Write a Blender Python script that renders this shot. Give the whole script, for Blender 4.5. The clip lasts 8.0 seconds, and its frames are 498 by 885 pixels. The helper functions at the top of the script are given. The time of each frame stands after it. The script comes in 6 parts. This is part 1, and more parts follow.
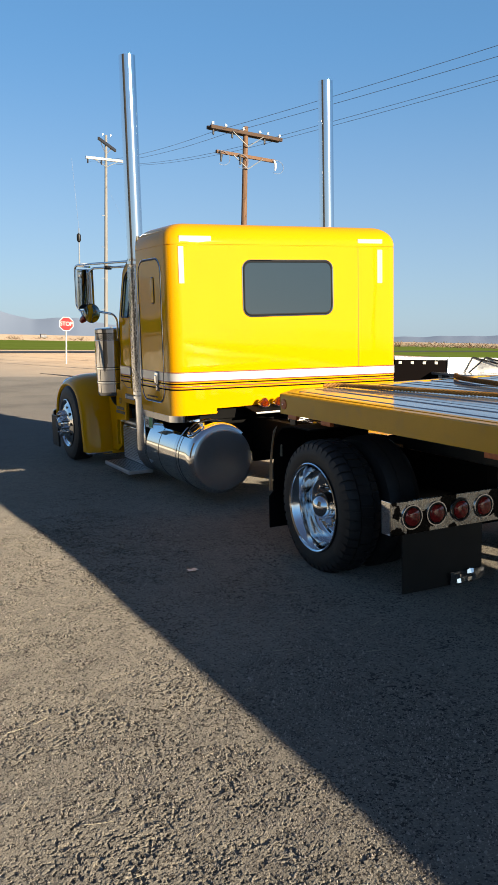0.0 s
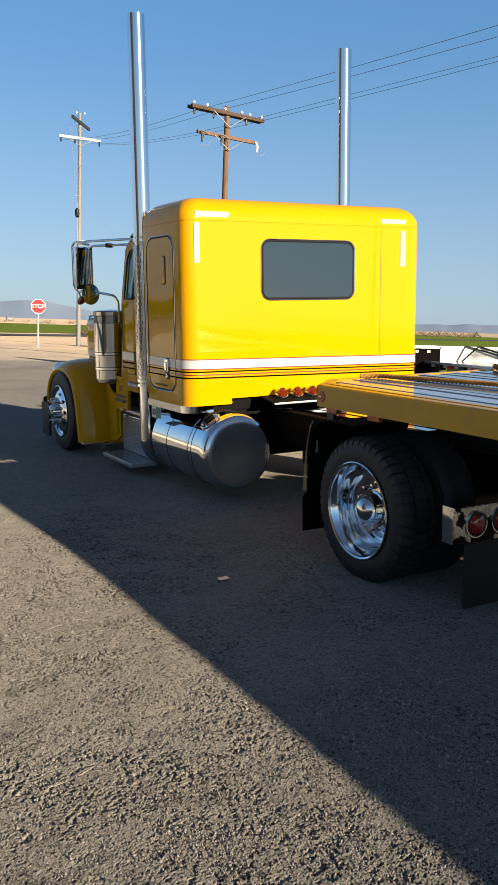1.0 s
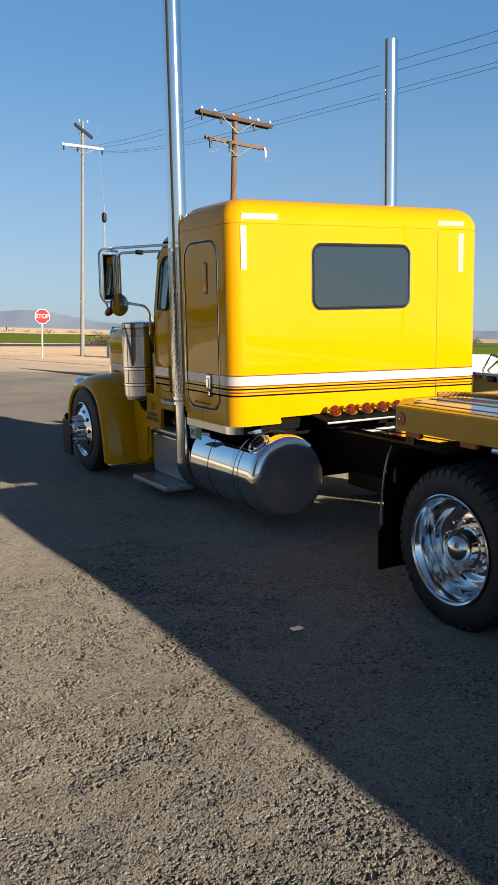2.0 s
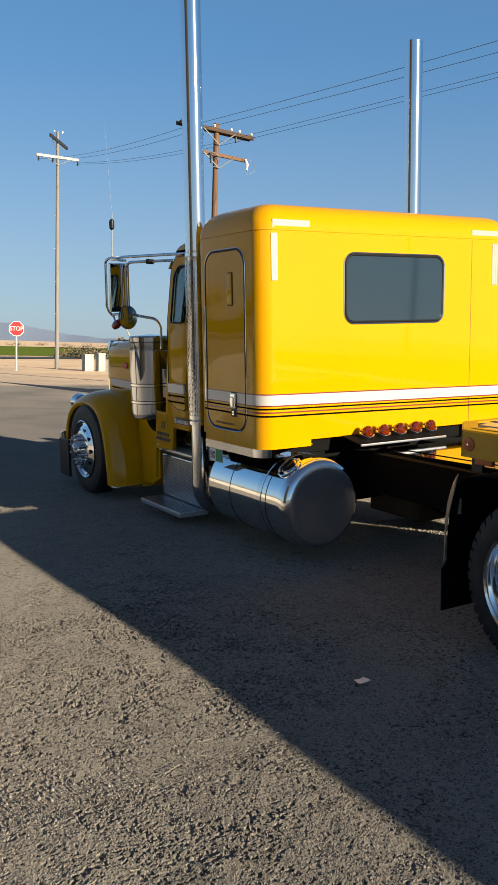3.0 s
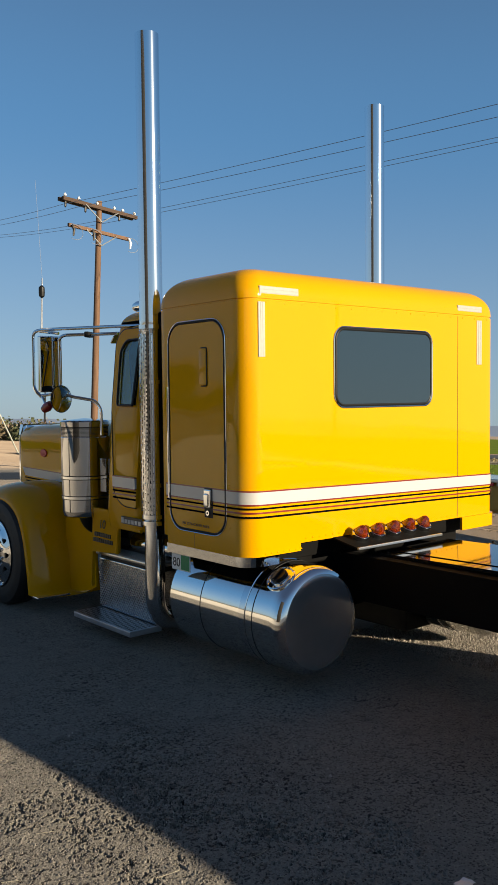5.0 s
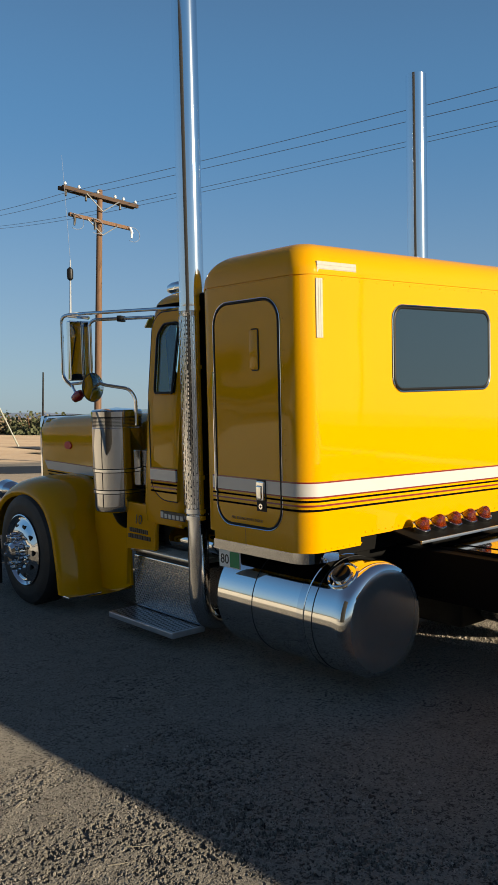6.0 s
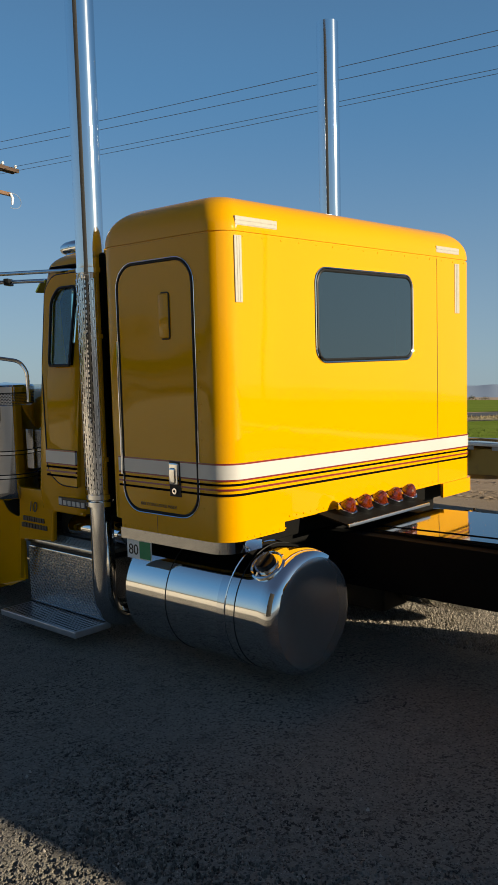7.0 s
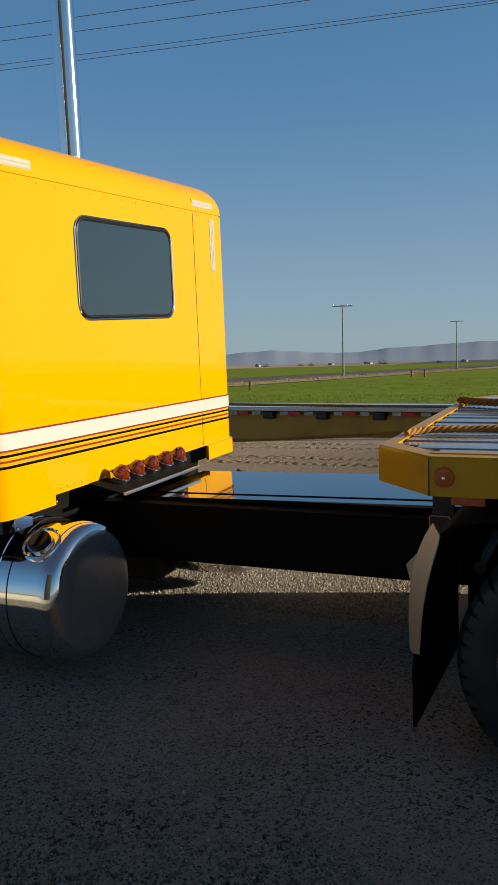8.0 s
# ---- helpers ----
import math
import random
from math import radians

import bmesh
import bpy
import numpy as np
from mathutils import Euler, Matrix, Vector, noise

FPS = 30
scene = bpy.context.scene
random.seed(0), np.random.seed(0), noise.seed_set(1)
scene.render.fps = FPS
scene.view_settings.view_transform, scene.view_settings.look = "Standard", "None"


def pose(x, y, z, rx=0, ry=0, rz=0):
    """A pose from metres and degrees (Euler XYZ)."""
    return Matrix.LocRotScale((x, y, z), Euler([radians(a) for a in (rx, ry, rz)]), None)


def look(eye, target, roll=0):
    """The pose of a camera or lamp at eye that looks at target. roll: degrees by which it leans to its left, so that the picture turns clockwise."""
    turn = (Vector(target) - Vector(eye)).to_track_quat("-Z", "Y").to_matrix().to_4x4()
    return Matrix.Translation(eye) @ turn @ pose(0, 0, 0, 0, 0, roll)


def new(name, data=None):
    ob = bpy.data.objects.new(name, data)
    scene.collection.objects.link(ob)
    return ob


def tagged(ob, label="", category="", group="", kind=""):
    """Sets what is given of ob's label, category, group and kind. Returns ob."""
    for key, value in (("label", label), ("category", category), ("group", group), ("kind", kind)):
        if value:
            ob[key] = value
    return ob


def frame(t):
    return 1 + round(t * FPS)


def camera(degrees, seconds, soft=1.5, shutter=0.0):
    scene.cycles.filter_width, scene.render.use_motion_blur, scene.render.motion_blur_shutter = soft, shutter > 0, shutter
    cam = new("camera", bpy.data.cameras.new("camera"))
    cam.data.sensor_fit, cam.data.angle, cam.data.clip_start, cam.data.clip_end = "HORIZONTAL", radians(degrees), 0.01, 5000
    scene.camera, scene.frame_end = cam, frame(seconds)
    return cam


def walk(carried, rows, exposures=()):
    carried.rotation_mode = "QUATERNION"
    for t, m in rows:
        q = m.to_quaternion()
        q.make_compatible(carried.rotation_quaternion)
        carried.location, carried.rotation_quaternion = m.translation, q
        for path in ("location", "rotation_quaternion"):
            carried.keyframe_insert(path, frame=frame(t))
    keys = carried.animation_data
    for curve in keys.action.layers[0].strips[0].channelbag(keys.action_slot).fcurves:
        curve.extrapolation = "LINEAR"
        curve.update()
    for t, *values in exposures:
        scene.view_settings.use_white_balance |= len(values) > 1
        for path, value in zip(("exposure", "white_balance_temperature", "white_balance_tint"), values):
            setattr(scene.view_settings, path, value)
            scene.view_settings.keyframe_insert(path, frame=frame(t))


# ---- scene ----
cam = camera(32.1, 8.0)
# The truck's own frame (x to its right, y ahead, z up from its wheels) leans a little against the true vertical.
UP = Vector((0.0536, 0.0070, 0.9985)).normalized()
EX = (Vector((1, 0, 0)) - UP * UP.x).normalized()
EY = UP.cross(EX)
LEAN = Matrix((EX, EY, UP)).to_4x4()
PATH = [
    (0, (0.171, 0.086, 1.759), (1.0581, 1.8531, 1.4602), -1.47),
    (0.5, (0.056, 0.472, 1.745), (0.9778, 2.2191, 1.4318), -0.80),
    (1, (0.036, 0.796, 1.744), (0.9871, 2.5235, 1.4117), -0.61),
    (1.5, (0.066, 1.209, 1.774), (0.9835, 2.9563, 1.4493), -0.39),
    (1.7, (0.048, 1.368, 1.771), (0.9716, 3.1132, 1.4495), -0.73),
    (2.8, (-0.111, 2.106, 1.762), (0.9166, 3.7957, 1.4664), -1.04),
    (3, (-0.125, 2.250, 1.773), (0.8907, 3.9492, 1.4864), -0.82),
    (3.5, (-0.163, 2.624, 1.790), (0.8781, 4.3082, 1.5103), -0.53),
    (4, (-0.242, 2.962, 1.801), (0.9311, 4.5567, 1.5170), -0.83),
    (4.2, (-0.212, 3.077, 1.803), (1.0043, 4.6373, 1.5137), -0.96),
    (5.3, (-0.162, 3.693, 1.801), (1.1220, 5.2245, 1.7259), -0.70),
    (5.5, (-0.207, 3.774, 1.821), (1.0894, 5.2941, 1.7226), -0.96),
    (6, (-0.196, 4.054, 1.768), (1.0879, 5.5818, 1.6381), -1.33),
    (6.5, (-0.075, 4.343, 1.769), (1.1597, 5.9087, 1.6189), -1.66),
    (7, (0.044, 4.529, 1.752), (1.5088, 5.8765, 1.5566), -1.59),
    (7.4, (0.007, 4.685, 1.744), (1.6724, 5.7707, 1.5263), -2.21),
    (7.7, (0.007, 4.801, 1.735), (1.7453, 5.7612, 1.4944), -2.21),
    (8, (0.136, 4.917, 1.678), (1.9399, 5.7312, 1.3977), -2.37),
]

walk(cam, [(t, LEAN @ look(eye, target, roll)) for t, eye, target, roll in PATH],
     exposures=[(0.0, 1.28, 6480, 10), (1.5, 1.19, 6480, 10), (3.5, 1.00, 6450, 9), (5.5, 0.87, 6560, 8), (8.0, 0.74, 6580, 6)])

# ---- light ----
SUN_UP, SUN_SIDE = 14.0, 18.3
sun_way = LEAN.to_3x3() @ Vector((math.cos(radians(SUN_UP)) * math.sin(radians(SUN_SIDE)),
                                  -math.cos(radians(SUN_UP)) * math.cos(radians(SUN_SIDE)), math.sin(radians(SUN_UP))))
sun_data = bpy.data.lights.new("sun", "SUN")
sun_data.energy, sun_data.angle, sun_data.color = 5.0, radians(0.53), (1.0, 0.84, 0.62)
sun = new("sun", sun_data)
sun.matrix_world = Matrix.Translation((0, -20, 30)) @ sun_way.to_track_quat("Z", "Y").to_matrix().to_4x4()

world = bpy.data.worlds.new("sky")
world.use_nodes = True
scene.world = world
wn = world.node_tree
sky = wn.nodes.new("ShaderNodeTexSky")
sky.sky_type, sky.sun_disc = "NISHITA", False
sky.sun_elevation = math.asin(sun_way.z)
sky.sun_rotation = math.atan2(sun_way.x, sun_way.y)
sky.air_density, sky.dust_density, sky.ozone_density = 0.75, 0.5, 2.2


def tint(sock, rgb, haze, amount):
    """The sky's colour filtered by rgb, with an even veil of haze mixed in."""
    mx, veil = wn.nodes.new("ShaderNodeMix"), wn.nodes.new("ShaderNodeMix")
    mx.data_type, mx.blend_type, veil.data_type = "RGBA", "MULTIPLY", "RGBA"
    mx.inputs[0].default_value, mx.inputs[7].default_value = 1.0, (*rgb, 1)
    wn.links.new(sock, mx.inputs[6])
    wn.links.new(mx.outputs[2], veil.inputs[6])
    veil.inputs[0].default_value, veil.inputs[7].default_value = amount, (*haze, 1)
    return veil.outputs[2]


# clear blue above, paler haze towards the horizon
sky_co, sky_sep, sky_span, sky_mix = [wn.nodes.new(k) for k in ("ShaderNodeTexCoord", "ShaderNodeSeparateXYZ", "ShaderNodeMapRange", "ShaderNodeMix")]
wn.links.new(sky_co.outputs["Generated"], sky_sep.inputs[0])
wn.links.new(sky_sep.outputs[2], sky_span.inputs[0])
sky_span.interpolation_type = "SMOOTHSTEP"
sky_span.inputs[1].default_value, sky_span.inputs[2].default_value = -0.06, 0.34
sky_mix.data_type = "RGBA"
wn.links.new(sky_span.outputs[0], sky_mix.inputs[0])
wn.links.new(tint(sky.outputs[0], (0.74, 0.80, 0.90), (3.3, 4.2, 5.0), 0.70), sky_mix.inputs[6])
wn.links.new(tint(sky.outputs[0], (0.78, 1.03, 1.08), (1.0, 2.55, 4.9), 0.55), sky_mix.inputs[7])
# towards the zenith the sky deepens
sky_high, sky_top = wn.nodes.new("ShaderNodeMapRange"), wn.nodes.new("ShaderNodeMix")
sky_high.interpolation_type, sky_top.data_type = "SMOOTHSTEP", "RGBA"
sky_high.inputs[1].default_value, sky_high.inputs[2].default_value = 0.30, 0.70
wn.links.new(sky_sep.outputs[2], sky_high.inputs[0])
wn.links.new(sky_high.outputs[0], sky_top.inputs[0])
wn.links.new(sky_mix.outputs[2], sky_top.inputs[6])
wn.links.new(tint(sky.outputs[0], (0.70, 0.66, 0.66), (0.95, 1.4, 2.6), 0.25), sky_top.inputs[7])
wn.links.new(sky_top.outputs[2], wn.nodes["Background"].inputs[0])
wn.nodes["Background"].inputs[1].default_value = 0.061


# ---- materials ----
def mat(name, colour, rough=0.5, metal=0.0, vary=0.0, scale=6.0, bump=0.0, bump_scale=80.0, coat=0.0, second=None,
        spots=0.0, spot_colour=(0.05, 0.04, 0.03), spot_scale=3.0, detail=6.0, per_piece=0.0, rough_vary=0.0, stretch=(1, 1, 1), gloss=0.35, spot_edge=0.14):
    m = bpy.data.materials.new(name)
    m.use_nodes = True
    nt = m.node_tree
    b = nt.nodes["Principled BSDF"]
    b.inputs["Roughness"].default_value, b.inputs["Metallic"].default_value = rough, metal
    b.inputs["Specular IOR Level"].default_value = gloss
    b.inputs["Coat Weight"].default_value, b.inputs["Coat Roughness"].default_value = coat, 0.04
    tc = nt.nodes.new("ShaderNodeTexCoord")
    mp = nt.nodes.new("ShaderNodeMapping")
    mp.inputs["Scale"].default_value = stretch
    nt.links.new(tc.outputs["Object"], mp.inputs[0])
    def tex(s, d=detail):
        n = nt.nodes.new("ShaderNodeTexNoise")
        n.inputs["Scale"].default_value, n.inputs["Detail"].default_value = s, d
        nt.links.new(mp.outputs[0], n.inputs["Vector"])
        return n
    def mixer(a, c, fac):
        n = nt.nodes.new("ShaderNodeMix")
        n.data_type = "RGBA"
        for sock, v in ((n.inputs[6], a), (n.inputs[7], c), (n.inputs[0], fac)):
            if hasattr(v, "links"):
                nt.links.new(v, sock)
            else:
                sock.default_value = (*v, 1) if isinstance(v, tuple) else v
        return n.outputs[2]
    def ramp(sock, lo, hi, to_lo=0.0, to_hi=1.0):
        n = nt.nodes.new("ShaderNodeMapRange")
        n.inputs[1].default_value, n.inputs[2].default_value, n.inputs[3].default_value, n.inputs[4].default_value = lo, hi, to_lo, to_hi
        nt.links.new(sock, n.inputs[0])
        return n.outputs[0]
    out = colour
    if vary or second:
        other = second or tuple(c * (1 - vary) for c in colour)
        out = mixer(colour, other, ramp(tex(scale).outputs[0], 0.35, 0.65))
    if vary:
        out = mixer(out, tuple(c * (1 - 0.6 * vary) for c in colour), ramp(tex(scale * 9).outputs[0], 0.45, 0.75, 0, 0.7))
    if spots:
        out = mixer(out, spot_colour, ramp(tex(spot_scale).outputs[0], 0.56, 0.56 + spot_edge, 0, spots))
    if per_piece:
        oi = nt.nodes.new("ShaderNodeObjectInfo")
        hs = nt.nodes.new("ShaderNodeHueSaturation")
        nt.links.new(ramp(oi.outputs["Random"], 0, 1, 1 - per_piece, 1 + per_piece), hs.inputs["Value"])
        if hasattr(out, "links"):
            nt.links.new(out, hs.inputs["Color"])
        else:
            hs.inputs["Color"].default_value = (*out, 1)
        out = hs.outputs[0]
    if hasattr(out, "links"):
        nt.links.new(out, b.inputs["Base Color"])
    else:
        b.inputs["Base Color"].default_value = (*out, 1)
    if rough_vary:
        nt.links.new(ramp(tex(scale * 2).outputs[0], 0.3, 0.7, rough, rough + rough_vary), b.inputs["Roughness"])
    if bump:
        bp = nt.nodes.new("ShaderNodeBump")
        bp.inputs["Strength"].default_value, bp.inputs["Distance"].default_value = bump, 0.01
        nt.links.new(tex(bump_scale, 8).outputs[0], bp.inputs["Height"])
        nt.links.new(bp.outputs[0], b.inputs["Normal"])
    return m


def glowing(m, colour, strength):
    b = m.node_tree.nodes["Principled BSDF"]
    b.inputs["Emission Color"].default_value, b.inputs["Emission Strength"].default_value = (*colour, 1), strength
    return m


YELLOW = mat("yellow_paint", (0.600, 0.289, 0.0004), 0.38, vary=0.03, scale=1.2, coat=0.7, bump=0.02, bump_scale=4.0, gloss=0.0)
DOOR_YELLOW = mat("wavy_yellow_door_paint", (0.600, 0.289, 0.0004), 0.38, vary=0.03, scale=1.2, coat=0.7, bump=0.18, bump_scale=1.7, gloss=0.0)
for paint in (YELLOW, DOOR_YELLOW):
    lacquer = paint.node_tree.nodes["Principled BSDF"]
    lacquer.inputs["Coat IOR"].default_value = 1.45
    dents = lacquer.inputs["Normal"].links[0].from_node
    dents.inputs["Height"].links[0].from_node.inputs["Detail"].default_value = 0.5
    dents.inputs["Strength"].default_value, dents.inputs["Distance"].default_value = (0.8, 0.03) if paint is DOOR_YELLOW else (0.07, 0.01)
    paint.node_tree.links.new(lacquer.inputs["Normal"].links[0].from_socket, lacquer.inputs["Coat Normal"])
TRAILER_YELLOW = mat("trailer_yellow_paint", (0.48, 0.255, 0.003), 0.42, vary=0.14, scale=2.5, coat=0.3, gloss=0.1, bump=0.03, bump_scale=25.0, spots=0.35, spot_colour=(0.28, 0.17, 0.05), spot_scale=5.0)
OLD_YELLOW = mat("weathered_yellow_paint", (0.42, 0.25, 0.035), 0.5, vary=0.2, scale=2.0, spots=0.6, spot_colour=(0.13, 0.09, 0.05), spot_scale=2.0)
WHITE = mat("white_stripe_vinyl", (0.47, 0.46, 0.44), 0.35, vary=0.03, scale=5.0, coat=0.5)
RED_STRIPE = mat("dark_red_stripe_vinyl", (0.16, 0.012, 0.014), 0.35, coat=0.5)
BLACK_STRIPE = mat("black_stripe_vinyl", (0.005, 0.004, 0.004), 0.5, gloss=0.0)
TAPE = mat("reflective_tape", (0.40, 0.375, 0.32), 0.4, vary=0.12, scale=60.0, bump=0.05, bump_scale=400.0)
TAPE_LINE = mat("grey_tape_line", (0.36, 0.337, 0.288), 0.4, vary=0.2, scale=40.0)
RED_TAPE = mat("red_reflective_tape", (0.55, 0.03, 0.03), 0.3, vary=0.15, scale=60.0)
CHROME = mat("chrome", (0.70, 0.71, 0.725), 0.025, 1.0, rough_vary=0.035, scale=3.0)
STACK_CHROME = mat("stack_chrome", (0.74, 0.75, 0.77), 0.085, 1.0)
SHIELD = mat("dull_chrome_shield", (0.60, 0.60, 0.61), 0.10, 1.0, vary=0.3, scale=12.0)
CANISTER = mat("canister_chrome", (0.50, 0.50, 0.51), 0.02, 1.0, rough_vary=0.03, scale=3.0, bump=0.012, bump_scale=3.0)
WORN_CHROME = mat("worn_chrome", (0.58, 0.57, 0.54), 0.16, 1.0, vary=0.3, scale=14.0, rough_vary=0.2, spots=1.0, spot_colour=(0.012, 0.012, 0.012), spot_scale=4.6, spot_edge=0.012)
TANK_CHROME = mat("polished_aluminium", (0.80, 0.80, 0.79), 0.035, 1.0, rough_vary=0.05, scale=4.0, bump=0.01, bump_scale=6.0)
TANK_END = mat("dull_tank_end", (0.42, 0.42, 0.42), 0.22, 0.72, vary=0.15, scale=3.0, rough_vary=0.04)
RIM_METAL = mat("rim_aluminium", (0.78, 0.79, 0.80), 0.07, 1.0, rough_vary=0.05, scale=5.0)
FENDER_EDGE = mat("tan_dusty_metal", (0.46, 0.38, 0.27), 0.4, 0.5, vary=0.12, scale=8.0)
STEP_METAL = mat("dusty_step_aluminium", (0.46, 0.49, 0.54), 0.3, 0.6, vary=0.15, scale=14.0)
BRUSHED = mat("brushed_aluminium", (0.62, 0.62, 0.61), 0.28, 1.0, vary=0.12, scale=20.0, bump=0.05, bump_scale=160.0)
TREAD_PLATE = mat("aluminium_tread_plate", (0.62, 0.63, 0.64), 0.22, 1.0, vary=0.15, scale=14.0, bump=0.06, bump_scale=120.0)
BLACK = mat("black_gloss_paint", (0.008, 0.008, 0.009), 0.06, coat=1.0, rough_vary=0.05, scale=2.0)
CHASSIS = mat("black_chassis_paint", (0.012, 0.012, 0.012), 0.45, vary=0.4, scale=5.0, bump=0.05, bump_scale=60.0, spots=0.3, spot_colour=(0.06, 0.05, 0.04))
PLASTIC = mat("black_plastic", (0.012, 0.012, 0.012), 0.4, gloss=0.2, vary=0.2, scale=8.0)
# black parts whose shade is put into the colour, hence nearly zero
SHADE_BLACK = mat("shade_black_parts", (0.004, 0.004, 0.004), 0.8, gloss=0.1, vary=0.4, scale=6.0)
FLAP = mat("black_rubber_flap", (0.007, 0.007, 0.007), 0.55, vary=0.3, scale=7.0, bump=0.04, bump_scale=70.0)
RUBBER = mat("tyre_rubber", (0.022, 0.022, 0.023), 0.6, vary=0.35, scale=9.0, bump=0.08, bump_scale=140.0, spots=0.35, spot_colour=(0.05, 0.045, 0.04), spot_scale=6.0)
GLASS_DARK = mat("tinted_glass", (0.018, 0.033, 0.050), 0.04, coat=0.5, gloss=0.3)
GLASS_CAB = mat("green_cab_glass", (0.74, 0.98, 0.93), 0.0)
GLASS_CAB.node_tree.nodes["Principled BSDF"].inputs["Transmission Weight"].default_value = 1.0
MIRROR = mat("mirror_glass", (0.62, 0.65, 0.68), 0.02, 1.0)
AMBER = mat("amber_lens", (0.55, 0.075, 0.004), 0.05, coat=1.0, vary=0.55, scale=60.0)
AMBER.node_tree.nodes["Principled BSDF"].inputs["Transmission Weight"].default_value = 0.75
AMBER_LIT = glowing(mat("lit_amber_lens", (0.8, 0.28, 0.02), 0.2), (1.0, 0.35, 0.02), 1.2)
RED_LENS = mat("red_lens", (0.30, 0.018, 0.015), 0.2, coat=0.8, vary=0.35, scale=90.0)
ORANGE_LENS = mat("faded_orange_lens", (0.45, 0.10, 0.02), 0.35, vary=0.3, scale=40.0)
DECK = mat("deck_planks", (0.36, 0.38, 0.41), 0.09, 0.35, gloss=0.2, vary=0.3, scale=3.0, stretch=(6, 0.6, 1), per_piece=0.2)
ROPE = mat("tan_rope", (0.40, 0.19, 0.04), 0.85, vary=0.4, scale=40.0, bump=0.2, bump_scale=200.0)
ROPE_DARK = mat("brown_rope", (0.22, 0.11, 0.03), 0.85, vary=0.4, scale=40.0, bump=0.2, bump_scale=200.0)
WOOD_POLE = mat("weathered_pole_wood", (0.19, 0.105, 0.06), 0.8, vary=0.45, scale=3.0, stretch=(8, 8, 0.5), bump=0.2, bump_scale=20.0)
DARK_WOOD = mat("dark_crossarm_wood", (0.085, 0.05, 0.032), 0.8, vary=0.4, scale=3.0, stretch=(0.5, 8, 8), bump=0.2, bump_scale=20.0)
PALE_ARM = mat("pale_weathered_crossarm", (0.50, 0.49, 0.46), 0.7, vary=0.2, scale=4.0)
GREY_POLE = mat("grey_pole_wood", (0.25, 0.24, 0.225), 0.75, vary=0.3, scale=3.0, stretch=(8, 8, 0.5), bump=0.15, bump_scale=20.0)
PORCELAIN = mat("insulator_porcelain", (0.75, 0.75, 0.74), 0.25)
WIRE = mat("wire", (0.17, 0.20, 0.26), 0.5)
GALV = mat("galvanised_steel", (0.50, 0.51, 0.52), 0.4, 0.7, vary=0.2, scale=30.0)
SIGN_RED = mat("sign_red", (0.55, 0.025, 0.03), 0.4, vary=0.08, scale=8.0)
SIGN_WHITE = mat("sign_white", (0.8, 0.8, 0.78), 0.4, vary=0.05, scale=8.0)
SIGN_GREEN = mat("sign_green", (0.02, 0.26, 0.10), 0.4, vary=0.1, scale=30.0)
CREAM = mat("cream_utility_box", (0.40, 0.41, 0.35), 0.5, vary=0.12, scale=4.0)
DARK_TEXT = mat("dark_lettering", (0.03, 0.025, 0.02), 0.4)
WHITE_PANEL = mat("white_trailer_panel", (0.78, 0.77, 0.73), 0.5, vary=0.1, scale=2.0, spots=0.3, spot_colour=(0.45, 0.40, 0.33))
INTERIOR = mat("grey_interior", (0.05, 0.05, 0.052), 0.8, vary=0.2)


# ---- shapes ----
BASES = {}


def thing(name, base, label, category, group="", frame_of=LEAN):
    root = new(name)
    root.empty_display_size = 0.1
    root.matrix_world = frame_of @ Matrix.Translation(base)
    BASES[root.name] = Vector(base)
    return tagged(root, label, category, group)


def part(name, bm, material, parent, label="", smooth=35):
    """Links bm, drawn in its thing's frame, as one mesh under a thing or a part."""
    base = BASES[parent.name]
    bmesh.ops.translate(bm, verts=bm.verts, vec=-base)
    bmesh.ops.recalc_face_normals(bm, faces=bm.faces)
    me = bpy.data.meshes.new(name)
    bm.to_mesh(me)
    bm.free()
    if smooth:
        me.shade_smooth()
        me.set_sharp_from_angle(angle=radians(smooth))
    me.materials.append(material)
    ob = new(name, me)
    if smooth and len(me.polygons) > 6 and material not in (YELLOW, DOOR_YELLOW, TRAILER_YELLOW, OLD_YELLOW):
        flat = ob.modifiers.new("even_normals", "WEIGHTED_NORMAL")
        flat.keep_sharp = True
    ob.parent = parent
    BASES[ob.name] = base
    return tagged(ob, label)


def solo(name, bm, material, label, category, kind="", group="", smooth=35):
    """A thing of one mesh, in world space."""
    me = bpy.data.meshes.new(name)
    bmesh.ops.recalc_face_normals(bm, faces=bm.faces)
    bm.to_mesh(me)
    bm.free()
    if smooth:
        me.shade_smooth()
        me.set_sharp_from_angle(angle=radians(smooth))
    me.materials.append(material)
    return tagged(new(name, me), label, category, group, kind)


def box(x0, x1, y0, y1, z0, z1, bevel=0.0, bm=None, m=None, seg=2):
    bm = bm or bmesh.new()
    made = bmesh.ops.create_cube(bm, size=1.0, matrix=Matrix.Translation(((x0 + x1) / 2, (y0 + y1) / 2, (z0 + z1) / 2))
                                 @ Matrix.Diagonal((abs(x1 - x0), abs(y1 - y0), abs(z1 - z0), 1)))["verts"]
    if bevel:
        edges = list({e for v in made for e in v.link_edges})
        r = bmesh.ops.bevel(bm, geom=edges, offset=bevel, segments=seg, affect="EDGES", profile=0.5)
        made = list({v for f in r["faces"] for v in f.verts} | {v for v in made if v.is_valid})
    if m is not None:
        bmesh.ops.transform(bm, matrix=m, verts=made)
    return bm


